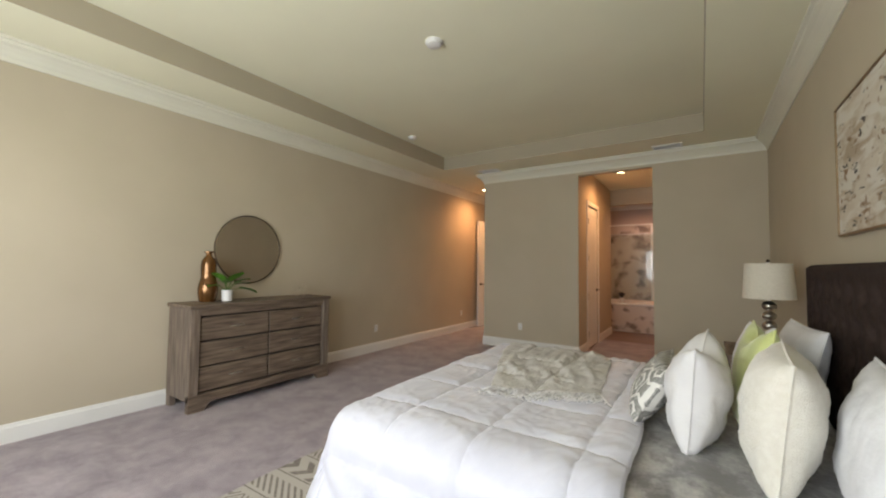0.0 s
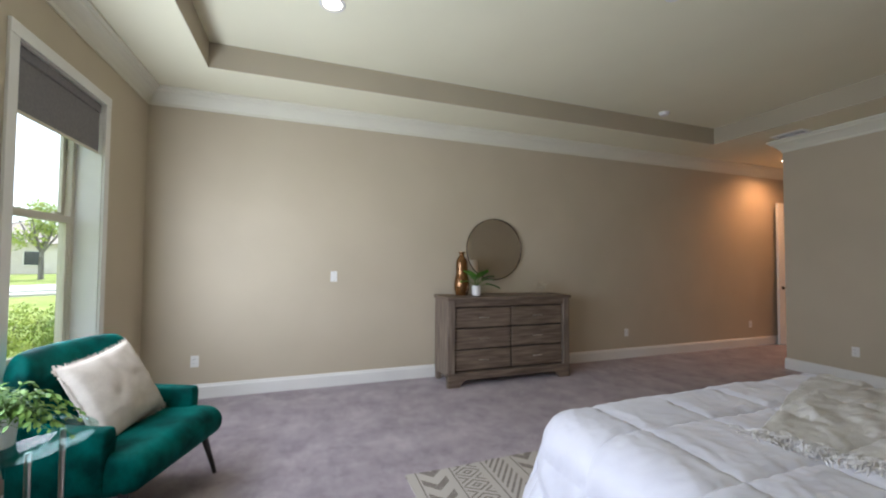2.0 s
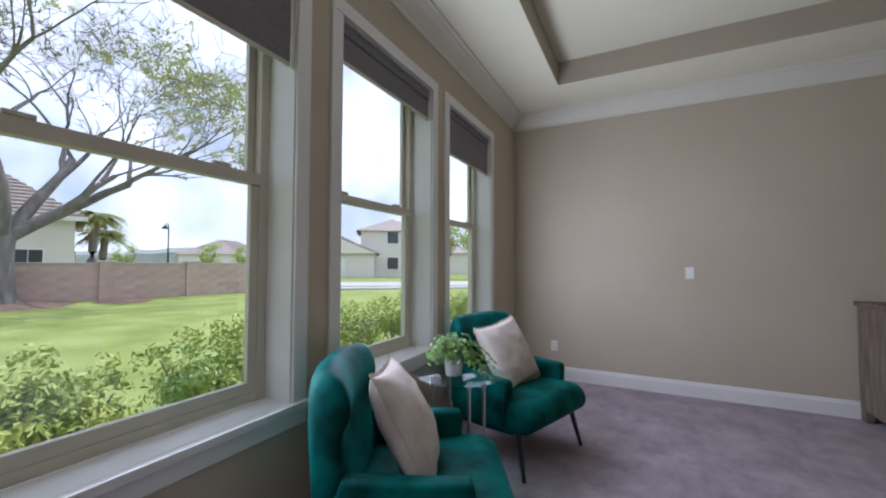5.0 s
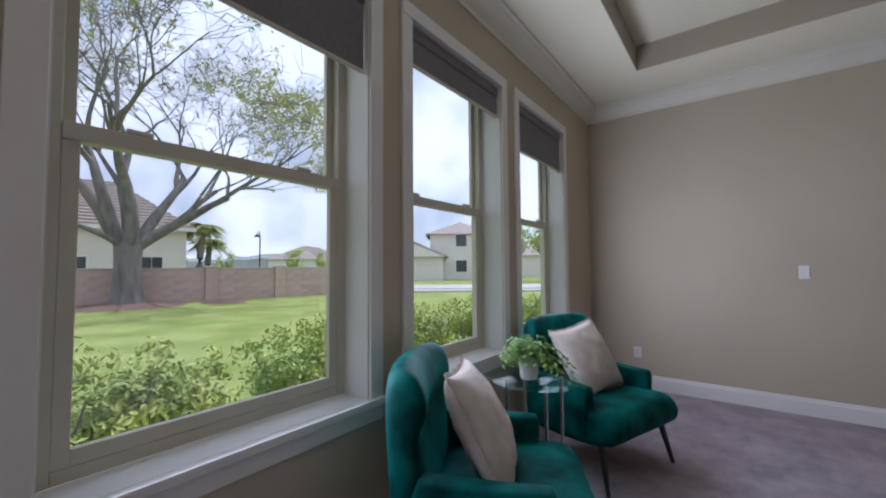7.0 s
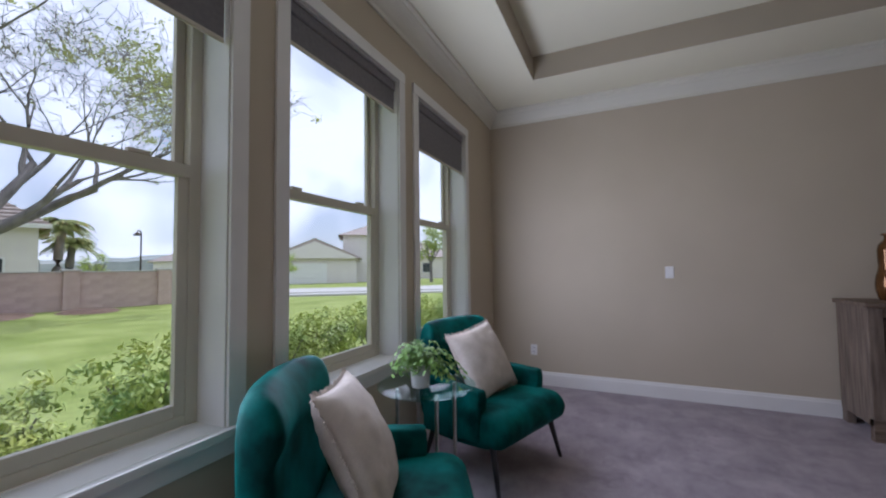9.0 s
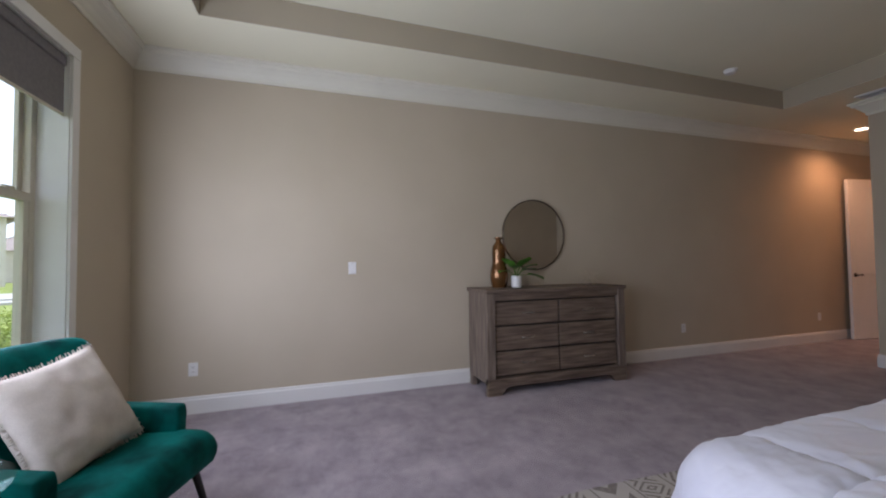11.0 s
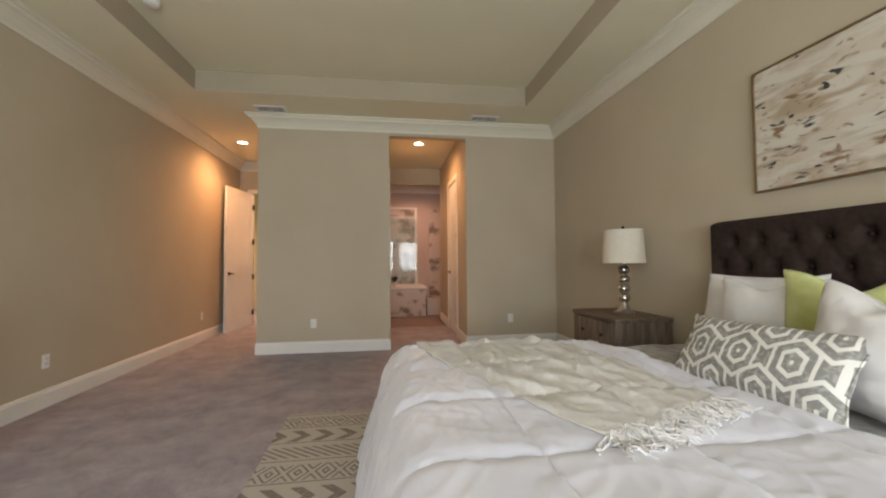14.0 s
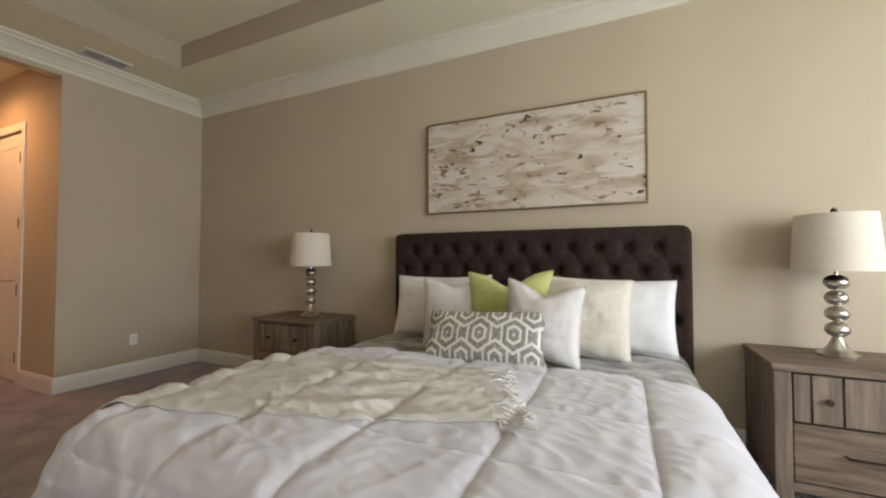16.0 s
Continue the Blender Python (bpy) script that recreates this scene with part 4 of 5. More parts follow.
def make_duvet():
    t = thing("duvet", "white quilted satin comforter spread over the bed", "comforter")
    bm = bmesh.new()
    hang = 0.60
    xa, xb, ya, yb = BX0 - hang, 0.155, BY0 - hang, BY1 + hang

    def place(u, v):
        x, y = xa + (xb - xa) * u, ya + (yb - ya) * v
        edge = 0.05 * noise.noise((y * 1.5, 3.1, 0)) - 0.05 * (y - 2.7)
        x += max(0, (u - 0.8) / 0.2) * edge
        p = drape(x, y, BX0 + 0.12, 2.0, BY0 + 0.12, BY1 - 0.10, BZ, 0.17, 0.034, 2.3, 0.03, 0.23)
        inside = min(1.0, max(0.0, 1 - max(BX0 - x, BY0 - y, y - BY1, 0) / 0.2))
        q = quilt(x, y)
        p.z += 0.012 + q * (0.3 + 0.7 * inside) - (0.02 * max(0, (u - 0.975) / 0.025))
        if inside < 1:
            out = Vector((min(0, x - BX0), min(0, y - BY0) + max(0, y - BY1), 0))
            if out.length > 0:
                p += out.normalized() * q * 0.5 * (1 - inside)
        return p

    grid(bm, 230, 280, place)
    ob = part("comforter_shell", bm, DUVET, t, "", True)
    m = ob.modifiers.new("thick", "SOLIDIFY")
    m.thickness, m.offset = 0.012, -1
    part('hem', tube(bmesh.new(), [tuple(place(1.0, k / 120)) for k in range(121)], 0.009, 6), DUVET, t, 'stitched upper hem', True)
    return t


make_duvet()

t = thing("coverlet", "crumpled grey velvet coverlet by the pillows", "coverlet")
bm = bmesh.new()


def cover(u, v):
    x, y = -0.02 + 0.98 * u, BY0 - 0.42 + (BY1 - BY0 + 0.84) * v
    p = drape(x, y, -3, 3, BY0 + 0.05, BY1 - 0.05, BZ - 0.012, 0.08, 0.015, 6.1, 0.05, 0.08)
    p.z += 0.012 * noise.noise((x * 9, y * 8, 1.0)) + 0.012 * noise.noise((x * 3.5, y * 3, 4.0))
    return p


grid(bm, 60, 130, cover)
ob = part("cloth", bm, SHEET, t, "", True)
m = ob.modifiers.new("thick", "SOLIDIFY")
m.thickness, m.offset = 0.008, -1


def make_throw():
    t = thing("throw_blanket", "rumpled beige throw with a knotted fringe across the comforter", "throw blanket")
    bm = bmesh.new()

    def at(u, v):
        # u runs from the fringe to the far side of the bed, v across the width
        y = 2.50 + 1.35 * u + (v - 0.5) * 0.24 * (1 - u)
        xc = -0.32 - 0.36 * u
        half = 0.28 + 0.17 * min(1, u * 1.5) - 0.05 * u
        x = xc + (v - 0.5) * 2 * half + 0.03 * noise.noise((u * 4, v * 2, 8))
        p = drape(x, y, -9, 9, 0, BY1 - 0.06, BZ, 0.10, 0.02, 2.3, 0.1)
        p.z += 0.027 + quilt(x, y)
        lift = min(1, u * 5) * min(1, min(v, 1 - v) * 9)
        s = v * 13 + 2.4 * noise.noise((u * 2.2, v * 1.6, 1.5)) + u * 1.2
        p.z += lift * (0.004 + 0.012 * (0.5 + 0.5 * math.sin(s * 2.3)) ** 2.2 + 0.014 * noise.noise((u * 4, v * 4, 3)) + 0.006 * noise.noise((u * 14, v * 9, 6)))
        return p

    grid(bm, 130, 110, at)
    ob = part("cloth", bm, THROW, t, "", True)
    m = ob.modifiers.new("thick", "SOLIDIFY")
    m.thickness, m.offset = 0.004, 1
    bm = bmesh.new()
    rng = random.Random(4)
    for k in range(240):
        p = at(0.02 * rng.random(), (k + rng.random()) / 240)
        pts = [p + Vector((0, 0, 0.004))]
        way = Vector((rng.uniform(-0.6, 0.6), -1, 0)).normalized()
        for s in range(5):
            way = (way + Vector((rng.uniform(-0.7, 0.7), rng.uniform(-0.5, 0.2), 0))).normalized()
            q = pts[-1] + way * 0.026
            q.z = BZ + 0.018 + quilt(q.x, q.y) + rng.uniform(0.002, 0.02)
            pts.append(q)
        tube(bm, [tuple(q) for q in pts], 0.003, 4)
    part("fringe", bm, GREYCLOTH, t, "knotted pale fringe", True)


make_throw()


def pillow_mesh(w, h, thick, pinch=0.10, seed=0.0, n=30, chop=0.0):
    bm = bmesh.new()
    for side in (1, -1):
        def at(u, v, side=side):
            a, b = u * 2 - 1, v * 2 - 1
            ax, by = a * (1 - pinch * (1 - b * b) * abs(a) ** 3), b * (1 - pinch * (1 - a * a) * abs(b) ** 3)
            t_ = ((1 - a * a) * (1 - b * b))
            z = thick / 2 * max(0, t_) ** 0.42
            z += 0.06 * thick * noise.noise((a * 2.2 + seed, b * 2.2, seed)) * min(1, t_ * 4)
            z -= 0.045 * thick * abs(noise.noise((a * 5, b * 5 + seed, 3 + seed))) * min(1, t_ * 6)
            by -= chop * math.exp(-(a / 0.42) ** 2) * max(0, b) ** 2
            return Vector((ax * w / 2, by * h / 2, side * z))
        grid(bm, n, n, at)
    bmesh.ops.remove_doubles(bm, verts=bm.verts[:], dist=0.0004)
    return bm


def piping_mesh(w, h, pinch, r, chop=0.0):
    pts = []
    N = 24
    for (a0, b0), (a1, b1) in (((-1, -1), (1, -1)), ((1, -1), (1, 1)), ((1, 1), (-1, 1)), ((-1, 1), (-1, -1))):
        for i in range(N):
            f = i / N
            a, b = a0 + (a1 - a0) * f, b0 + (b1 - b0) * f
            ax, by = a * (1 - pinch * (1 - b * b) * abs(a) ** 3), b * (1 - pinch * (1 - a * a) * abs(b) ** 3)
            by -= chop * math.exp(-(a / 0.42) ** 2) * max(0, b) ** 2
            pts.append((ax * w / 2, by * h / 2, 0.0008 * (i % 2)))
    pts.append(pts[0])
    return tube(bmesh.new(), pts, r, 6)


def cushion(label, mat, m, w, h, thick, pinch=0.10, seed=0.0, trim=None, name="throw_pillow", chop=0.0):
    t = thing(name, label, "pillow", m, group="bed pillows" if "chair" not in label else "chair cushions")
    part("cover", pillow_mesh(w, h, thick, pinch, seed, 30, chop), mat, t, "", True)
    part("seam", piping_mesh(w, h, pinch, 0.005 if trim is None else 0.008, chop), trim or mat, t, "", True)


def lean(x, y, z, h, back, turn=0, tilt=0):
    """Pose of a pillow that stands on z, faces the foot of the bed, and leans back by degrees."""
    up = Vector((math.sin(radians(back)), 0, math.cos(radians(back))))
    m = Matrix.Translation(Vector((x, y, z)) + up * h / 2 * 0.97) @ pose(0, 0, 0, 0, 0, turn) @ pose(0, 0, 0, 90 - back, 0, -90)
    return m @ pose(0, 0, 0, 0, 0, tilt)


ZB = BZ + 0.0
cushion("white cotton bed pillow propped on the headboard", WHITECLOTH, lean(0.84, 3.35, ZB, 0.46, 12, 4), 0.66, 0.46, 0.19, 0.06, 1.0, name="bed_pillow")
cushion("white cotton bed pillow propped on the headboard", WHITECLOTH, lean(0.84, 2.05, ZB, 0.46, 12, -3), 0.64, 0.46, 0.19, 0.06, 2.0, name="bed_pillow")
cushion("white and beige marbled throw pillow", GREYCLOTH, lean(0.62, 3.07, ZB, 0.46, 10, 6, 3), 0.50, 0.48, 0.17, 0.10, 3.0, chop=0.22)
cushion("lime green velvet throw pillow with pointed corners", LIME, lean(0.60, 2.69, ZB, 0.50, 8, 2, 2), 0.56, 0.52, 0.17, 0.10, 4.0, chop=0.30)
cushion("cream fleece pillow with rounded corners", CREAM, lean(0.64, 2.23, ZB, 0.47, 6, -4, -2), 0.50, 0.47, 0.25, 0.04, 5.0)
cushion("silver grey square pillow with a pointed corner", GREYCLOTH, lean(0.39, 2.44, ZB, 0.45, 5, -6, -4), 0.45, 0.46, 0.25, 0.10, 6.0, chop=0.26)
cushion("grey and white lattice print lumbar pillow", LATTICE, lean(0.13, 2.725, ZB + 0.015, 0.31, 32, 2, 2), 0.70, 0.33, 0.17, 0.10, 7.0)


# ---- nightstands, lamps and painting ----
def nightstand(y0, y1, label):
    x0, x1, h = 0.61, 1.12, 0.68
    t = thing("nightstand", label, "nightstand", group="nightstands beside the bed")
    part("top", boxes((x0 - 0.01, x1, y0 - 0.01, y1 + 0.01, h - 0.035, h), bevel=0.005), WOOD, t)
    for a, b in ((y0, y0 + 0.07), (y1 - 0.07, y1)):
        part("side_post", boxes((x0, x0 + 0.06, a, b, 0, h - 0.036), bevel=0.004), WOOD_UP, t)
        part("back_leg", boxes((x1 - 0.06, x1, a, b, 0, h - 0.036), bevel=0.004), WOOD_UP, t)
    for a, b in ((y0 + 0.008, y0 + 0.03), (y1 - 0.03, y1 - 0.008)):
        part("side_panel", boxes((x0 + 0.061, x1 - 0.061, a, b, 0.08, h - 0.036)), WOOD_UP, t)
    part("backing", boxes((x0 + 0.035, x1 - 0.005, y0 + 0.071, y1 - 0.071, 0.09, h - 0.04)), GAP, t)
    part("bottom_rail", boxes((x0 + 0.004, x0 + 0.034, y0 + 0.071, y1 - 0.071, 0.07, 0.115), bevel=0.003), WOOD, t)
    ya, yb = y0 + 0.074, y1 - 0.074
    dr = part("drawer", boxes((x0 + 0.01, x0 + 0.034, ya, yb, 0.405, h - 0.042), bevel=0.002), GAP, t)
    n = 5
    edges_ = [0, 0.12, 0.32, 0.68, 0.88, 1]
    for k in range(n):
        a, b = ya + (yb - ya) * edges_[k], ya + (yb - ya) * edges_[k + 1]
        part("board", boxes((x0 + 0.002, x0 + 0.0099, a + 0.004, b - 0.004, 0.408, h - 0.046), bevel=0.003), WOOD_UP, dr)
    for f in (0.22, 0.78):
        ym = ya + (yb - ya) * f
        bm = bmesh.new()
        lathe(bm, [(0.006, 0), (0.006, 0.014), (0.016, 0.018), (0.016, 0.026), (0.0, 0.028)], 14, Matrix.Translation((x0 + 0.002, ym, 0.52)) @ Matrix.Rotation(radians(-90), 4, "Y"))
        part("knob", bm, DARKMETAL, dr, "dark bronze knob", True)
    dr = part("drawer", boxes((x0 + 0.004, x0 + 0.034, ya, yb, 0.122, 0.396), bevel=0.004), WOOD, t)
    bm = bmesh.new()
    ym = (y0 + y1) / 2
    tube(bm, [(x0 + 0.004, ym - 0.1, 0.275), (x0 - 0.02, ym - 0.1, 0.275), (x0 - 0.02, ym + 0.1, 0.275), (x0 + 0.004, ym + 0.1, 0.275)], 0.006)
    part("handle", bm, DARKMETAL, dr, "dark bronze bar handle", True)
    return h


def table_lamp(x, y, z, label):
    t = thing("table_lamp", label, "table lamp", pose(x, y, z), group="bedside lamps")
    bm = bmesh.new()
    lathe(bm, [(0.0, 0), (0.085, 0), (0.087, 0.012), (0.07, 0.02), (0.045, 0.045), (0.026, 0.085), (0.02, 0.105)], 32)
    part("foot", bm, METAL, t, "", True)
    zc = 0.14
    for k, r in enumerate((0.052, 0.051, 0.050, 0.052)):
        bm = bmesh.new()
        lathe(bm, [(0.018 if i in (0, 12) else r * math.sin(math.pi * (0.1 + 0.8 * i / 12)), -0.8 * r * math.cos(math.pi * (0.1 + 0.8 * i / 12))) for i in range(13)], 28, Matrix.Translation((0, 0, zc)))
        part("ball", bm, METAL, t, "brushed nickel ball", True)
        zc += 0.083
    bm = bmesh.new()
    tube(bm, [(0, 0, 0.10), (0, 0, 0.765)], 0.009, 10)
    part("stem", bm, METAL, t, "", True)
    bm = bmesh.new()
    lathe(bm, [(0.184, 0.452), (0.164, 0.75), (0.161, 0.75), (0.181, 0.452), (0.184, 0.452)], 48)
    part("shade", bm, SHADE_CLOTH, t, "off-white tapered drum shade", True)
    bm = bmesh.new()
    for a in (0, 120, 240):
        tube(bm, [(0, 0, 0.735), (0.16 * math.cos(radians(a)), 0.16 * math.sin(radians(a)), 0.742)], 0.003, 5)
    part("spider", bm, METAL, t)
    bm = bmesh.new()
    lathe(bm, [(0.006, 0.758), (0.014, 0.766), (0.014, 0.778), (0.006, 0.786), (0, 0.787)], 14)
    part("finial", bm, DARKMETAL, t, "dark finial", True)


h = nightstand(4.30, 5.01, "weathered wood nightstand beside the inner side of the bed")
nightstand(0.63, 1.355, "weathered wood nightstand near the windows")
table_lamp(0.905, 4.63, h, "nickel ball-stem lamp with white drum shade on the nightstand")
table_lamp(0.93, 0.995, h, "nickel ball-stem lamp with white drum shade near the windows")

art = thing("painting", "large abstract beige and brown canvas in a thin wood frame", "painting", pose(XE, 2.698, 1.957))
part("canvas", boxes((-0.028, -0.004, -0.825, 0.825, -0.37, 0.37)), ART, art, "abstract brushwork in cream, tan and black")
part("frame", boxes((-0.036, -0.001, -0.838, -0.8255, -0.383, 0.383), (-0.036, -0.001, 0.8255, 0.838, -0.383, 0.383), (-0.036, -0.001, -0.8255, 0.8255, -0.383, -0.3705), (-0.036, -0.001, -0.8255, 0.8255, 0.3705, 0.383), bevel=0.002), BRASS, art, "thin gilded wood frame")


# ---- armchairs and side table ----
def rounded(bm, cx, cy, cz, sx, sy, sz, r, m=Matrix(), seg=4):
    made = bmesh.ops.create_cube(bm, size=1, matrix=Matrix.Translation((cx, cy, cz)) @ Matrix.Diagonal((sx, sy, sz, 1)))
    verts = made["verts"]
    out = bmesh.ops.bevel(bm, geom=list({e for v in verts for e in v.link_edges}), offset=r, segments=seg, affect="EDGES", profile=0.5)
    verts = list({v for f in out["faces"] for v in f.verts} | {v for v in verts if v.is_valid})
    bmesh.ops.transform(bm, matrix=m, verts=verts)


def armchair():
    """Faces +y; the origin lies on the floor below the middle of the front edge."""
    t = thing("armchair", "emerald green velvet armchair with black tapered legs", "armchair", group="green armchairs")
    bm = bmesh.new()
    # thick seat whose front edge rolls down and tapers underneath
    prof = [(0.02, 0.385), (0.045, 0.35), (0.03, 0.28), (-0.05, 0.215), (-0.6, 0.19), (-0.63, 0.23), (-0.63, 0.385), (-0.45, 0.405), (-0.2, 0.425), (-0.06, 0.428), (-0.01, 0.415)]
    n, N = len(prof), 14
    rows = []
    for i in range(N + 1):
        f = i / N * 2 - 1
        sx = math.copysign(abs(f) ** 0.8, f)
        round_ = 1 - 0.06 * abs(f) ** 8
        crown_ = 0.012 * (1 - f * f)
        rows.append([bm.verts.new((sx * 0.335, y * round_ if y > -0.3 else y, 0.32 + (z - 0.32) * round_ + (crown_ if z > 0.38 else 0))) for y, z in prof])
    for a, b in zip(rows, rows[1:]):
        for k in range(n):
            j = (k + 1) % n
            bm.faces.new((a[k], a[j], b[j], b[k]))
    bm.faces.new(rows[0])
    bm.faces.new(rows[-1][::-1])
    part("seat", bm, GREEN, t, "", True, soft=1)
    # back: reclined, with a rolled top band overhanging forward
    bm = bmesh.new()
    prof = [(-0.50, 0.36), (-0.535, 0.50), (-0.575, 0.66), (-0.57, 0.70), (-0.545, 0.735), (-0.565, 0.80), (-0.60, 0.862), (-0.65, 0.885), (-0.70, 0.86), (-0.715, 0.80), (-0.70, 0.68), (-0.66, 0.48), (-0.62, 0.23)]
    n = len(prof)
    rows = []
    for i in range(N + 1):
        f = i / N * 2 - 1
        wide = lambda z: 0.335 - 0.035 * max(0, (z - 0.4) / 0.5)
        edge = 1 - 0.25 * abs(f) ** 10
        rows.append([bm.verts.new((f * wide(z), -0.65 + (y + 0.62) * edge + 0.14 * f * f * max(0, (z - 0.4)), z - 0.03 * abs(f) ** 6 * max(0, (z - 0.6)) * 2)) for y, z in prof])
    for a, b in zip(rows, rows[1:]):
        for k in range(n):
            j = (k + 1) % n
            bm.faces.new((a[k], a[j], b[j], b[k]))
    bm.faces.new(rows[0])
    bm.faces.new(rows[-1][::-1])
    part("backrest", bm, GREEN, t, "", True, soft=1)
    for s in (1, -1):
        bm = bmesh.new()
        prof = [(-0.15, 0.25), (-0.135, 0.50), (-0.145, 0.54), (-0.28, 0.543), (-0.44, 0.548), (-0.57, 0.555), (-0.60, 0.48), (-0.60, 0.22)]
        n = len(prof)
        inner = [bm.verts.new((s * 0.268, y, z)) for y, z in prof]
        outer = [bm.verts.new((s * 0.34, y, z)) for y, z in prof]
        bm.faces.new(inner)
        bm.faces.new(outer[::-1])
        for k in range(n):
            j = (k + 1) % n
            bm.faces.new((inner[k], outer[k], outer[j], inner[j]))
        bmesh.ops.recalc_face_normals(bm, faces=bm.faces[:])
        bmesh.ops.bevel(bm, geom=bm.edges[:], offset=0.014, segments=2, affect="EDGES", profile=0.5)
        part("armrest", bm, GREEN, t, "", True)
    for x, y, dx, dy in ((0.30, -0.08, 0.03, 0.06), (-0.30, -0.08, -0.03, 0.06), (0.27, -0.56, 0.03, -0.07), (-0.27, -0.56, -0.03, -0.07)):
        bm = bmesh.new()
        tube(bm, [(x + dx, y + dy, 0), (x, y, 0.25)], [0.011, 0.02], 12)
        part("leg", bm, BLACK, t, "black tapered leg", True)
    for o in t.children:
        o.data.transform(Matrix.Diagonal((1.05, 1.03, 1.04, 1)))
    return t


chair = armchair()
chair.matrix_world = pose(-2.05, -0.09, 0, 0, 0, -19.6)
tagged(chair, "emerald green velvet armchair near the corner")
chair_b = copy_thing(chair, pose(-1.015, -0.13, 0, 0, 0, 28.5))
tagged(chair_b, "emerald green velvet armchair beside the middle window")


def chair_cushion(base, tilt, seed):
    m = base @ pose(0.0, -0.395, 0.428 + 0.215, 117, 0, 0) @ pose(0, 0, 0, 0, 0, tilt)
    t = thing("chair_cushion", "natural linen cushion with fringed edge on the green armchair", "cushion", m, "chair cushions")
    part("cover", pillow_mesh(0.48, 0.48, 0.19, 0.09, seed), LINEN, t, "", True)
    bm = bmesh.new()
    rng = random.Random(int(seed))
    for k in range(4):
        for i in range(44):
            f = (i + rng.random() * 0.6) / 44 * 2 - 1
            a, b = ((f, 1), (1, f), (f, -1), (-1, f))[k]
            ax, by = a * (1 - 0.09 * (1 - b * b) * abs(a) ** 3), b * (1 - 0.09 * (1 - a * a) * abs(b) ** 3)
            p = Vector((ax * 0.24, by * 0.24, 0))
            out = Vector((0, b, 0)) if abs(b) == 1 else Vector((a, 0, 0))
            tube(bm, [tuple(p - out * 0.004), tuple(p + out * 0.014 + Vector((rng.uniform(-.005, .005), rng.uniform(-.005, .005), rng.uniform(-.004, .004))))], 0.003, 4)
    part("fringe", bm, LINEN, t, "short cut fringe")


chair_cushion(pose(-2.05, -0.09, 0, 0, 0, -19.6), -7, 11.0)
chair_cushion(pose(-1.015, -0.13, 0, 0, 0, 28.5), 5, 14.0)

TZ = 0.66
table = thing("side_table", "round glass-topped side table on chrome legs", "side table", pose(-1.51, -0.55, 0))
bm = bmesh.new()
lathe(bm, [(0.0, TZ - 0.012), (0.258, TZ - 0.012), (0.262, TZ - 0.008), (0.262, TZ - 0.003), (0.258, TZ), (0.0, TZ)], 56)
part("tabletop", bm, TABLEGLASS, table, "clear glass top", True)
for a in (45, 135, 225, 315):
    c, s = math.cos(radians(a)), math.sin(radians(a))
    bm = bmesh.new()
    tube(bm, [(0.16 * c, 0.16 * s, 0), (0.16 * c, 0.16 * s, TZ - 0.013)], 0.010, 12)
    part("leg", bm, METAL, table, "", True)

fern = thing("trailing_plant", "trailing green fern in a white pot on the glass table", "plant", pose(-1.45, -0.555, TZ))
bm = bmesh.new()
lathe(bm, [(0.0, 0), (0.042, 0), (0.046, 0.005), (0.055, 0.115), (0.051, 0.118), (0.048, 0.1), (0.0, 0.1)], 28)
part("pot", bm, CERAMIC, fern, "white ceramic pot", True)
bm = bmesh.new()
rng = random.Random(8)
for k in range(85):
    a = rng.uniform(0, 2 * math.pi)
    reach, rise = rng.uniform(0.04, 0.16), rng.uniform(0.03, 0.14)
    if math.cos(a - 1.8) > 0.3:
        reach *= 1.45
    end = -0.06 if rng.random() < 0.25 and reach > 0.2 else 0.02
    stalk = []
    for s in range(8):
        f = s / 7
        stalk.append(Vector((math.cos(a + 0.4 * f) * reach * f, math.sin(a + 0.4 * f) * reach * f, 0.1 + rise * math.sin(math.pi * f * 0.85) + (end - 0.09) * f * f * (reach / 0.27))))
    tube(bm, [tuple(p) for p in stalk], 0.0014, 4)
    for s in range(1, 8):
        for side in (-1, 1):
            way = (stalk[s] - stalk[s - 1]).normalized()
            out = way.cross(Vector((0, 0, 1))).normalized() * side + way * 0.5 + Vector((0, 0, rng.uniform(-0.3, 0.3)))
            leaf(bm, stalk[s], out, rng.uniform(0.018, 0.034), rng.uniform(0.011, 0.018), 0.3, 3)
part("foliage", bm, FERN, fern, "fine trailing green leaves", False, False)


# ---- outside: lawn, hedge, garden wall, trees, houses ----
GZ = -0.2
AHEAD, ACROSS, STAND = Vector((-0.793, -0.609, 0)), Vector((-0.609, 0.793, 0)), Vector((0.48, 0.37, 0))


def out_there(depth, k, z=GZ):
    """A place outside: depth metres along the view axis of the windows, k metres across per metre of depth."""
    p = STAND + depth * (AHEAD + k * ACROSS)
    return Vector((p.x, p.y, z))


bm = bmesh.new()
R = 600
rim = [0.0, 3, 6, 10, 16, 24, 40, 70, 120, 250, R]
rings = []
for r in rim[1:]:
    rings.append([bm.verts.new((r * math.cos(a * math.pi / 24) - 3, r * math.sin(a * math.pi / 24) - 12, GZ + (0.05 * noise.noise((r * math.cos(a * math.pi / 24) * 0.15, r * math.sin(a * math.pi / 24) * 0.15, 0)) if 5 < r < 60 else 0))) for a in range(48)])
c0 = bm.verts.new((-3, -12, GZ))
for a in range(48):
    bm.faces.new((c0, rings[0][a], rings[0][(a + 1) % 48]))
for p, q in zip(rings, rings[1:]):
    for a in range(48):
        b = (a + 1) % 48
        bm.faces.new((p[a], q[a], q[b], p[b]))
structure("ground", bm, GRASS, "sunlit mown green lawn", "lawn", True)


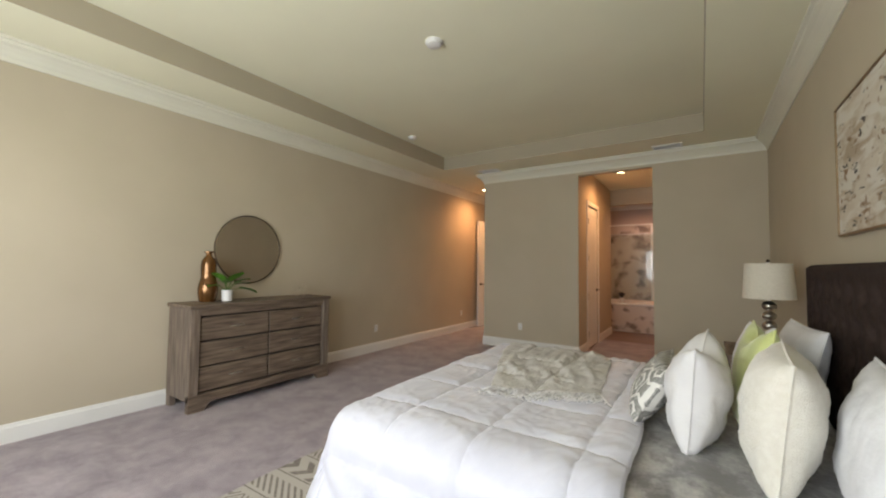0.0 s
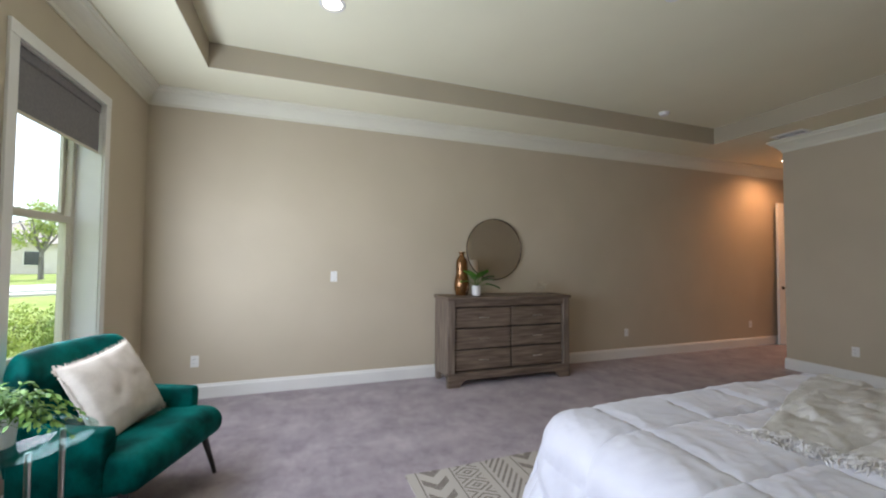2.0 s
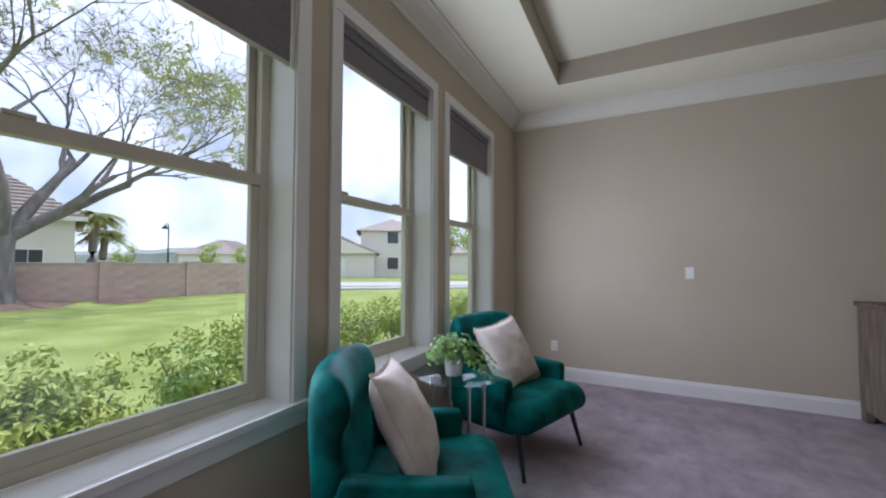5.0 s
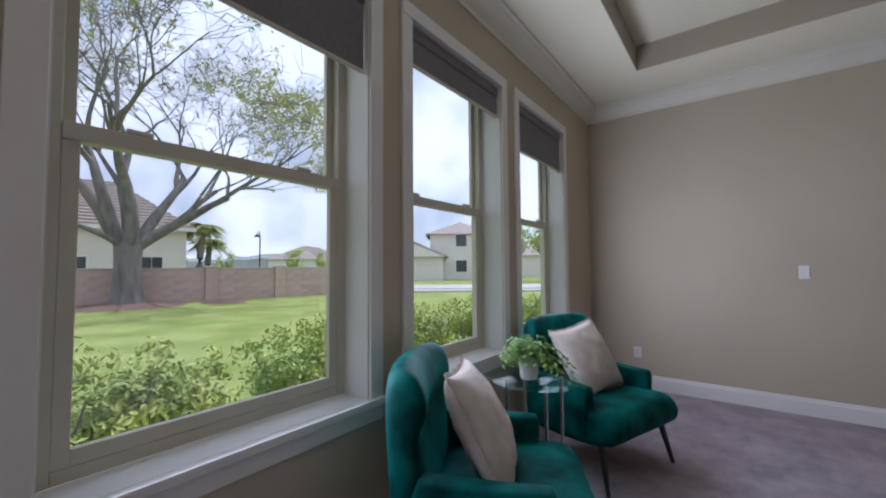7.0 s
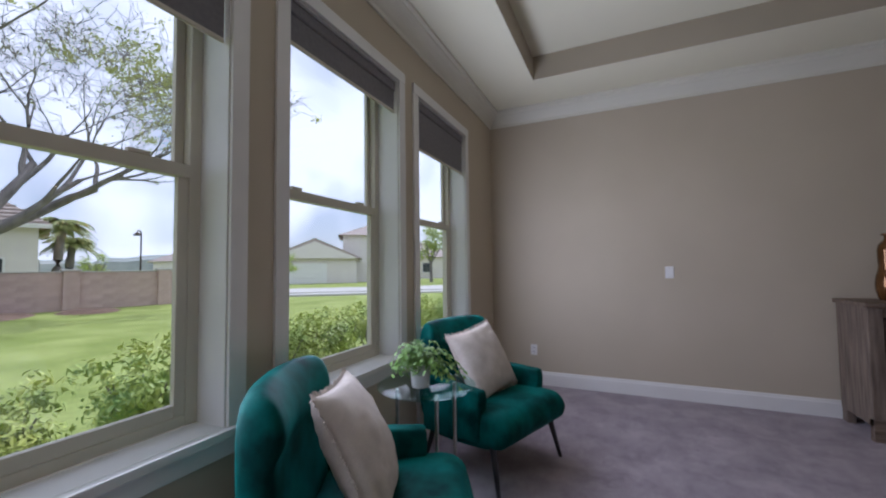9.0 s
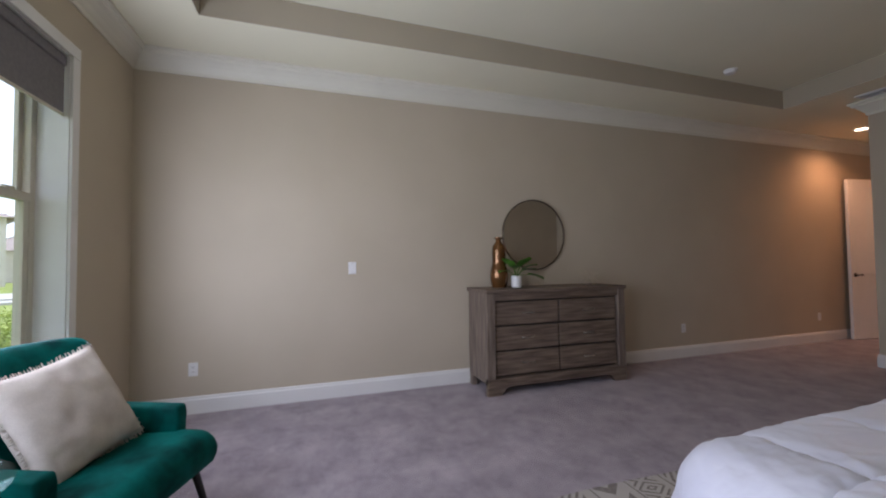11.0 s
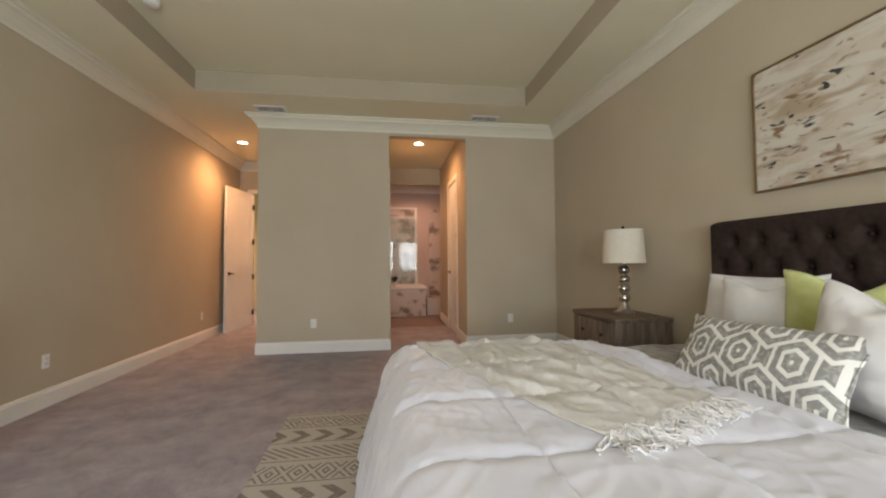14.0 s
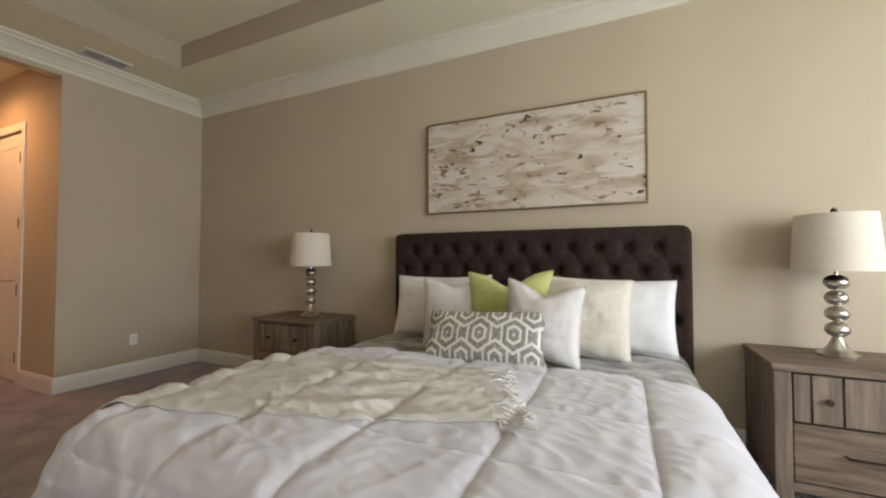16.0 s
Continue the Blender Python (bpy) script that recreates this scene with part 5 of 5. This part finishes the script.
def strip(name, d0, d1, k0, k1, z, mat, label, cat):
    bm = bmesh.new()
    pts = [out_there(d0, 0) + ACROSS * k0, out_there(d0, 0) + ACROSS * k1, out_there(d1, 0) + ACROSS * k1, out_there(d1, 0) + ACROSS * k0]
    lo = [bm.verts.new((p.x, p.y, GZ - 0.1)) for p in pts]
    hi = [bm.verts.new((p.x, p.y, z)) for p in pts]
    bm.faces.new(hi)
    for i in range(4):
        j = (i + 1) % 4
        bm.faces.new((lo[i], lo[j], hi[j], hi[i]))
    return structure(name, bm, mat, label, cat)


strip("road", 25.5, 31.0, -4.5, 60, GZ + 0.07, CONCRETE, "pale sunlit concrete street", "road")
strip("pavement", 22.8, 24.2, -4.0, 60, GZ + 0.09, CONCRETE, "pale concrete footpath beside the street", "pavement")


def leaves(bm, centre, radius, count, size, rng, squash=1.0, shell=0.55):
    """Small bent leaf quads scattered through a lumpy ball."""
    for _ in range(count):
        q = Vector((rng.gauss(0, 1), rng.gauss(0, 1), rng.gauss(0, 1))).normalized()
        r = radius * (shell + (1 - shell) * rng.random()) * (1 + 0.35 * noise.noise(q * 2.3 + Vector(centre)))
        p = Vector(centre) + Vector((q.x * r, q.y * r, q.z * r * squash))
        n = (q + Vector((rng.uniform(-0.8, 0.8), rng.uniform(-0.8, 0.8), rng.uniform(-0.3, 0.9)))).normalized()
        t = n.orthogonal().normalized()
        t.rotate(Matrix.Rotation(rng.uniform(0, 6.28), 3, n))
        b = n.cross(t)
        s = size * rng.uniform(0.6, 1.3)
        vs = [bm.verts.new(p + t * s), bm.verts.new(p + b * s * 0.45 + n * s * 0.15), bm.verts.new(p - t * s), bm.verts.new(p - b * s * 0.45 + n * s * 0.15)]
        bm.faces.new(vs)


def shrub(x, y, w, top, seed):
    rng = random.Random(seed)
    t = thing("shrub", "clipped leafy green hedge shrub below the windows", "shrub", pose(x, y, GZ), group="hedge below the windows")
    bm = bmesh.new()
    for k in range(6):
        a = k * 1.05
        tube(bm, [(0.03 * math.cos(a), 0.03 * math.sin(a), 0), (w * 0.25 * math.cos(a), w * 0.25 * math.sin(a), top * 0.5), (w * 0.36 * math.cos(a + 0.3), w * 0.36 * math.sin(a + 0.3), top * 0.8)], [0.014, 0.01, 0.005], 5)
    part("stem", bm, BARK, t)
    bm = bmesh.new()
    for k in range(9):
        leaves(bm, (rng.uniform(-0.3, 0.3) * w, rng.uniform(-0.28, 0.28) * w, top * rng.uniform(0.42, 0.74)), w * 0.30, 480, 0.027, rng, 0.85, 0.35)
    for k in range(40):
        leaves(bm, (rng.uniform(-0.45, 0.45) * w, rng.uniform(-0.4, 0.4) * w, top * rng.uniform(0.82, 1.0)), 0.06, 12, 0.028, rng)
    part("crown", bm, HEDGE, t, "", False, False)


for k, (x, y, w, top) in enumerate(((0.75, -2.6, 0.95, 0.95), (-0.02, -2.6, 0.95, 1.02), (-0.47, -2.75, 0.8, 0.84), (-1.38, -2.75, 0.85, 0.92), (-2.0, -2.9, 0.9, 0.95), (-2.9, -3.05, 0.95, 0.92), (-3.7, -3.1, 1.0, 0.95), (-4.6, -3.0, 0.95, 0.95), (-5.6, -3.1, 1.0, 0.95), (-6.7, -3.0, 1.0, 0.9))):
    shrub(x, y, w, top, 20 + k)


# garden wall of large blocks with capped posts
fence = thing("garden_wall", "long tan masonry garden wall with capped posts", "wall")
FA, FB = Vector((8.0, -22.9, 0)), Vector((-13.85, -17.52, 0))
fway = (FB - FA).normalized()
fang = math.degrees(math.atan2(fway.y, fway.x))
flen = (FB - FA).length
part("footing", boxes((0, flen, -0.06, 0.06, GZ - 0.1, 1.28)), FENCE, fence).matrix_basis = pose(FA.x, FA.y, 0, 0, 0, fang)
bm = boxes((-0.395, 0.395, -0.08, 0.08, 0.003, 0.197), bevel=0.004)
first = part("block", bm, FENCE, fence)
first.matrix_basis = pose(FA.x, FA.y, GZ - 0.3, 0, 0, fang)
S, E = 2.0, 22.0
for r in range(7):
    n0 = 0
    s = S + (0.4 if r % 2 else 0)
    while s < E:
        p = FA + fway * s
        o = new("block", first.data)
        o.parent = fence
        o.matrix_basis = pose(p.x, p.y, GZ + r * 0.2, 0, 0, fang)
        s += 0.8
post_mesh = None
for k in range(8):
    p = FA + fway * (0.6 + k * 3.05)
    if post_mesh is None:
        ob = part("post", boxes((-0.24, 0.24, -0.2, 0.2, GZ - 0.1, 1.33), bevel=0.008), FENCE, fence)
        cap = part("cap", boxes((-0.29, 0.29, -0.25, 0.25, 1.331, 1.41), bevel=0.02), CONCRETE, ob)
        post_mesh, cap_mesh = ob.data, cap.data
    else:
        ob = new("post", post_mesh)
        ob.parent = fence
        cap = new("cap", cap_mesh)
        cap.parent = ob
    ob.matrix_basis = pose(p.x, p.y, 0, 0, 0, fang)
part("coping", boxes((0, flen, -0.11, 0.11, 1.281, 1.325), bevel=0.01), CONCRETE, fence).matrix_basis = pose(FA.x, FA.y, 0, 0, 0, fang)


def mulch_bed(x, y, r):
    bm = bmesh.new()
    lathe(bm, [(r, -0.03), (r * 0.8, 0.06), (r * 0.4, 0.13), (0, 0.15)], 24)
    for v in bm.verts:
        v.co *= 1 + 0.15 * noise.noise(v.co * 1.7)
    tagged(part("mulch_bed", bm, MULCH, None, "", True), "low mound of brown bark mulch on the lawn", "mulch").location = (x, y, GZ)


mulch_bed(-4.25, -18.95, 2.2)
mulch_bed(-7.3, -17.6, 1.0)


def big_tree(x, y, seed):
    rng = random.Random(seed)
    t = thing("oak_tree", "large spreading tree with bare grey limbs and sparse spring leaves", "tree", pose(x, y, GZ))
    wood, crown = bmesh.new(), bmesh.new()

    def twig(p, way, length):
        pts = [p]
        for i in range(3):
            way = (way + Vector((rng.uniform(-0.35, 0.35), rng.uniform(-0.35, 0.35), rng.uniform(-0.3, 0.2)))).normalized()
            pts.append(pts[-1] + way * length / 3)
        tube(wood, [tuple(q) for q in pts], [0.016, 0.012, 0.009, 0.006], 3)
        return pts[-1]

    def branch(p, way, length, radius, depth):
        pts, rad = [p], [radius]
        n = 5
        for i in range(n):
            way = (way + Vector((rng.uniform(-0.2, 0.2), rng.uniform(-0.2, 0.2), rng.uniform(-0.08, 0.12)))).normalized()
            pts.append(pts[-1] + way * length / n)
            rad.append(radius * (1 - 0.5 * (i + 1) / n))
        tube(wood, [tuple(q) for q in pts], rad, 10 if depth < 2 else (6 if depth < 4 else 4))
        if depth >= 4:
            for k in range(2 if depth == 4 else 3):
                side = Vector((rng.uniform(-1, 1), rng.uniform(-1, 1), rng.uniform(-0.5, 0.6)))
                tip = twig(pts[rng.choice((2, 3, 4, 5))], (way * 0.6 + side).normalized(), rng.uniform(0.5, 1.1))
                leafy = 0.62 if tip.x < -1.2 and tip.z < 8.5 else 0.07
                if rng.random() < leafy:
                    leaves(crown, tip, rng.uniform(0.3, 0.65), rng.randint(14, 34), 0.075, rng, 0.6, 0.1)
        if depth >= 6:
            return
        kids = 3 if depth <= 2 else (3 if rng.random() < 0.35 else 2)
        for k in range(kids):
            i = rng.choice((3, 4, 5)) if k else 5
            side = Vector((rng.uniform(-1, 1), rng.uniform(-1, 1), rng.uniform(-0.25, 0.5)))
            w = (way * 0.95 + side * 0.75).normalized()
            branch(pts[i], w, length * rng.uniform(0.64, 0.84), rad[i] * rng.uniform(0.6, 0.82), depth + 1)

    lathe(wood, [(0.80, -0.1), (0.6, 0.15), (0.5, 0.6), (0.45, 1.2), (0.45, 1.8), (0.47, 2.4), (0.22, 2.9)], 18)
    for a, lift, ln, r in ((3.1, 0.75, 4.4, 0.25), (3.5, 1.7, 4.2, 0.25), (1.6, 2.2, 4.2, 0.27), (4.6, 2.0, 4.2, 0.25), (0.1, 1.5, 4.2, 0.26), (0.4, 0.5, 2.4, 0.12), (5.6, 2.4, 4.4, 0.25), (2.6, 0.5, 4.0, 0.17)):
        w = Vector((math.cos(a), math.sin(a), lift)).normalized()
        branch(Vector((0.14 * math.cos(a), 0.14 * math.sin(a), 2.3)), w, ln, r, 1)
    part("trunk", wood, BARK, t, "", True, False)
    part("crown", crown, TREELEAF, t, "sparse yellow-green leaves", False, False)


big_tree(-4.25, -18.95, 12)


def leafy_tree(p, h, seed, label):
    rng = random.Random(seed)
    t = thing("garden_tree", label, "tree", Matrix.Translation(p))
    bm = bmesh.new()
    tube(bm, [(0, 0, -0.1), (0.05, 0, h * 0.25), (0, 0.1, h * 0.5)], [h * 0.03, h * 0.022, h * 0.012], 8)
    for k in range(6):
        a = k * 1.05
        tube(bm, [(0, 0, h * 0.3), (h * 0.12 * math.cos(a), h * 0.12 * math.sin(a), h * 0.5), (h * 0.2 * math.cos(a), h * 0.2 * math.sin(a), h * 0.7)], [h * 0.014, h * 0.009, h * 0.003], 5)
    part("trunk", bm, BARK, t, "", True)
    bm = bmesh.new()
    for k in range(12):
        a = rng.uniform(0, 6.28)
        r = h * rng.uniform(0, 0.24)
        leaves(bm, (r * math.cos(a), r * math.sin(a), h * rng.uniform(0.4, 0.85)), h * 0.15, 110, h * 0.022, rng, 0.8, 0.2)
    part("crown", bm, HEDGE, t, "", False, False)


for depth, k, h, seed in ((34, -0.38, 3.6, 1), (33, -0.30, 3.2, 2), (36, -0.545, 3.4, 3), (40, 0.20, 6.5, 4), (38, 0.27, 7.5, 5), (44, 0.33, 8.0, 6), (37, -0.155, 3.4, 8)):
    leafy_tree(out_there(depth, k), h, seed, "leafy green garden tree beyond the lawn")


def palm(p, h, seed):
    rng = random.Random(seed)
    t = thing("palm_tree", "palm tree with a full crown of arching fronds", "palm", Matrix.Translation(p))
    bm = bmesh.new()
    tube(bm, [(0.1 * math.sin(i * 0.5), 0, h * i / 8) for i in range(9)], [0.26 - 0.01 * i + 0.03 * (i % 2) for i in range(9)], 10)
    part("trunk", bm, BARK, t, "", True)
    bm = bmesh.new()
    for k in range(64):
        a = k * 2.4
        lift = rng.uniform(-0.4, 1.2)
        ln = rng.uniform(1.3, 1.8)
        pts = []
        for i in range(8):
            f = i / 7
            pts.append(Vector((math.cos(a) * ln * f * (1 - 0.12 * lift), math.sin(a) * ln * f * (1 - 0.12 * lift), h + lift * ln * 0.55 * f - 0.62 * ln * f * f)))
        side = Vector((-math.sin(a), math.cos(a), 0))
        for i in range(1, 8):
            for s in (1, -1):
                for j in range(2):
                    q = pts[i - 1].lerp(pts[i], j / 2)
                    w = (pts[i] - pts[i - 1]).normalized()
                    tip = q + (side * s + w * 0.7).normalized() * 0.42 * math.sin(math.pi * min(1, (i + j * 0.5) / 8 + 0.1)) + Vector((0, 0, -0.12))
                    bm.faces.new((bm.verts.new(q), bm.verts.new(q + w * 0.15), bm.verts.new(tip)))
    part("crown", bm, PALMLEAF, t, "arching green fronds", False, False)


palm(out_there(28, -0.612), 4.5, 5)
palm(out_there(31, -0.592), 3.6, 6)
cy = thing("cypress", "dark narrow column-shaped conifer", "tree", Matrix.Translation(out_there(27.5, -0.665)))
bm = bmesh.new()
tube(bm, [(0, 0, 0), (0, 0, 3.6)], [0.08, 0.02], 6)
part("trunk", bm, BARK, cy)
bm = bmesh.new()
rng = random.Random(2)
for k in range(14):
    leaves(bm, (0, 0, 0.4 + k * 0.25), 0.42 - 0.018 * k, 70, 0.09, rng, 1.2, 0.3)
part("crown", bm, HEDGE, cy, "", False, False)

sl = thing("street_lamp", "dark street lamp with a hooked arm and bell shade", "street lamp", Matrix.Translation(out_there(38, -0.462)))
bm = bmesh.new()
tube(bm, [(0, 0, 0), (0, 0, 0.6), (0, 0, 4.6), (0.12, 0.1, 4.95), (0.4, 0.32, 4.98), (0.5, 0.4, 4.8)], [0.13, 0.075, 0.06, 0.05, 0.045, 0.04], 8)
part("pole", bm, DARKMETAL, sl, "", True)
bm = bmesh.new()
lathe(bm, [(0.05, 4.82), (0.12, 4.74), (0.3, 4.52), (0.3, 4.48), (0.0, 4.48)], 16, Matrix.Translation((0.5, 0.4, 0)))
part("shade", bm, DARKMETAL, sl, "dark bell shade", True)


def house(p, turn, w, d_, eave, ridge, label, gable=False, storeys=1, seed=0):
    """Centre p; w along its local x (the front faces local -y)."""
    t = thing("house", label, "house", Matrix.Translation(p) @ pose(0, 0, 0, 0, 0, turn))
    part("wall", boxes((-w / 2, w / 2, -d_ / 2, d_ / 2, -0.2, eave)), STUCCO, t, "pale stucco walls")
    o = 0.5
    bm = bmesh.new()
    inset = 0.05 if gable else min(w, d_) * 0.45
    e = [bm.verts.new(v) for v in ((-w / 2 - o, -d_ / 2 - o, eave), (w / 2 + o, -d_ / 2 - o, eave), (w / 2 + o, d_ / 2 + o, eave), (-w / 2 - o, d_ / 2 + o, eave))]
    r = [bm.verts.new((-w / 2 + inset - (o if gable else 0), 0, ridge)), bm.verts.new((w / 2 - inset + (o if gable else 0), 0, ridge))]
    for f in ((e[0], e[1], r[1], r[0]), (e[2], e[3], r[0], r[1]), (e[1], e[2], r[1]), (e[3], e[0], r[0]), (e[3], e[2], e[1], e[0])):
        bm.faces.new(f)
    roof = part("roof", bm, ROOFTILE, t, "brown clay tile roof")
    if gable:
        for sg_ in (-1, 1):
            bm = bmesh.new()
            x = sg_ * (w / 2 + o + 0.02)
            face = [bm.verts.new((x, -d_ / 2 - 0.1, eave)), bm.verts.new((x, d_ / 2 + 0.1, eave)), bm.verts.new((x, 0, ridge - 0.35))]
            back = [bm.verts.new((v.co.x - sg_ * 0.08, v.co.y, v.co.z)) for v in face]
            bm.faces.new(face)
            bm.faces.new(back[::-1])
            for i in range(3):
                j = (i + 1) % 3
                bm.faces.new((face[i], face[j], back[j], back[i]))
            part("gable", bm, STUCCO, t, "pale stucco gable end")
            door = part("garage_door", boxes((min(sg_ * w / 2, sg_ * (w / 2 + 0.08)), max(sg_ * w / 2, sg_ * (w / 2 + 0.08)), -3.0, 1.2, 0.0, 2.1)), TRIM, t, "white panelled garage door")
            for k in range(4):
                part("door_panel", boxes((min(sg_ * (w / 2 + 0.082), sg_ * (w / 2 + 0.11)), max(sg_ * (w / 2 + 0.082), sg_ * (w / 2 + 0.11)), -2.9, 1.1, 0.06 + k * 0.51, 0.49 + k * 0.51), bevel=0.02), TRIM, door)
    bm = bmesh.new()
    slope = math.hypot(d_ / 2 + o, ridge - eave)
    rows_ = int(slope / 0.38)
    for s in (-1, 1):
        for i in range(rows_):
            f = (i + 0.5) / rows_
            half = (w / 2 + o) * (1 - f) + (w / 2 - inset) * f
            y = s * (d_ / 2 + o) * (1 - f)
            z = eave + (ridge - eave) * f + 0.03
            tube(bm, [(-half, y, z), (half, y, z)], 0.07, 5)
    part("tile_course", bm, ROOFTILE, roof, "rows of rounded tiles")
    part("fascia", boxes((-w / 2 - o, w / 2 + o, -d_ / 2 - o - 0.03, -d_ / 2 - o, eave - 0.2, eave + 0.03), (-w / 2 - o, w / 2 + o, d_ / 2 + o, d_ / 2 + o + 0.03, eave - 0.2, eave + 0.03)), TRIM, t)
    for s in range(storeys):
        z = 0.9 + s * 2.9
        n = max(2, int(w / 3.2))
        for k in range(n):
            x = -w / 2 + w * (k + 0.5) / n
            for yy, sg_ in ((-d_ / 2, -1), (d_ / 2, 1)):
                wi = part("window", boxes((x - 0.62, x + 0.62, min(yy, yy + sg_ * 0.06), max(yy, yy + sg_ * 0.06), z - 0.08, z + 1.38)), TRIM, t)
                part("pane", boxes((x - 0.53, x - 0.02, min(yy + sg_ * 0.061, yy + sg_ * 0.08), max(yy + sg_ * 0.061, yy + sg_ * 0.08), z, z + 1.3), (x + 0.02, x + 0.53, min(yy + sg_ * 0.061, yy + sg_ * 0.08), max(yy + sg_ * 0.061, yy + sg_ * 0.08), z, z + 1.3)), PANE_DARK, wi)
        for xx, sg_ in () if gable else ((-w / 2, -1), (w / 2, 1)):
            wi = part("window", boxes((min(xx, xx + sg_ * 0.06), max(xx, xx + sg_ * 0.06), -0.7, 0.7, z - 0.08, z + 1.38)), TRIM, t)
            part("pane", boxes((min(xx + sg_ * 0.061, xx + sg_ * 0.08), max(xx + sg_ * 0.061, xx + sg_ * 0.08), -0.6, 0.6, z, z + 1.3)), PANE_DARK, wi)
    return t


house(Vector((-4.2, -34.0, GZ)), 160.7, 14, 9, 4.0, 7.4, "pale stucco house with brown tile roof behind the garden wall")
house(out_there(47, -0.095), 45, 10, 8.5, 2.6, 4.7, "single-storey pale house with gabled tile roof across the street", gable=True)
house(out_there(48, 0.052), 37, 8, 7, 5.2, 6.9, "two-storey pale house with tile roof across the street", storeys=2)
house(out_there(60, 0.17), 37, 12, 9, 3.0, 5.4, "low tile-roofed house farther along the street")
house(out_there(75, -0.33), 30, 14, 9, 3.0, 5.6, "distant low house with tile roof")

# far belt of woods round the horizon
bm = bmesh.new()
N = 220
lo, mid, hi = [], [], []
for i in range(N):
    a = 2 * math.pi * i / N
    q = Vector((math.cos(a), math.sin(a), 0))
    h_ = 7 + 4 * noise.noise(q * 6) + 2.2 * noise.noise(q * 24) + 1.4 * noise.noise(q * 60)
    for ring, rr, z in ((lo, 150, GZ - 1), (mid, 152, h_ * 0.75), (hi, 160, h_)):
        ring.append(bm.verts.new((q.x * rr, q.y * rr, z)))
for i in range(N):
    j = (i + 1) % N
    bm.faces.new((lo[i], lo[j], mid[j], mid[i]))
    bm.faces.new((mid[i], mid[j], hi[j], hi[i]))
tagged(part("far_woods", bm, FARTREES, None, "", True), "distant belt of hazy green woods", "woods", kind="stuff")
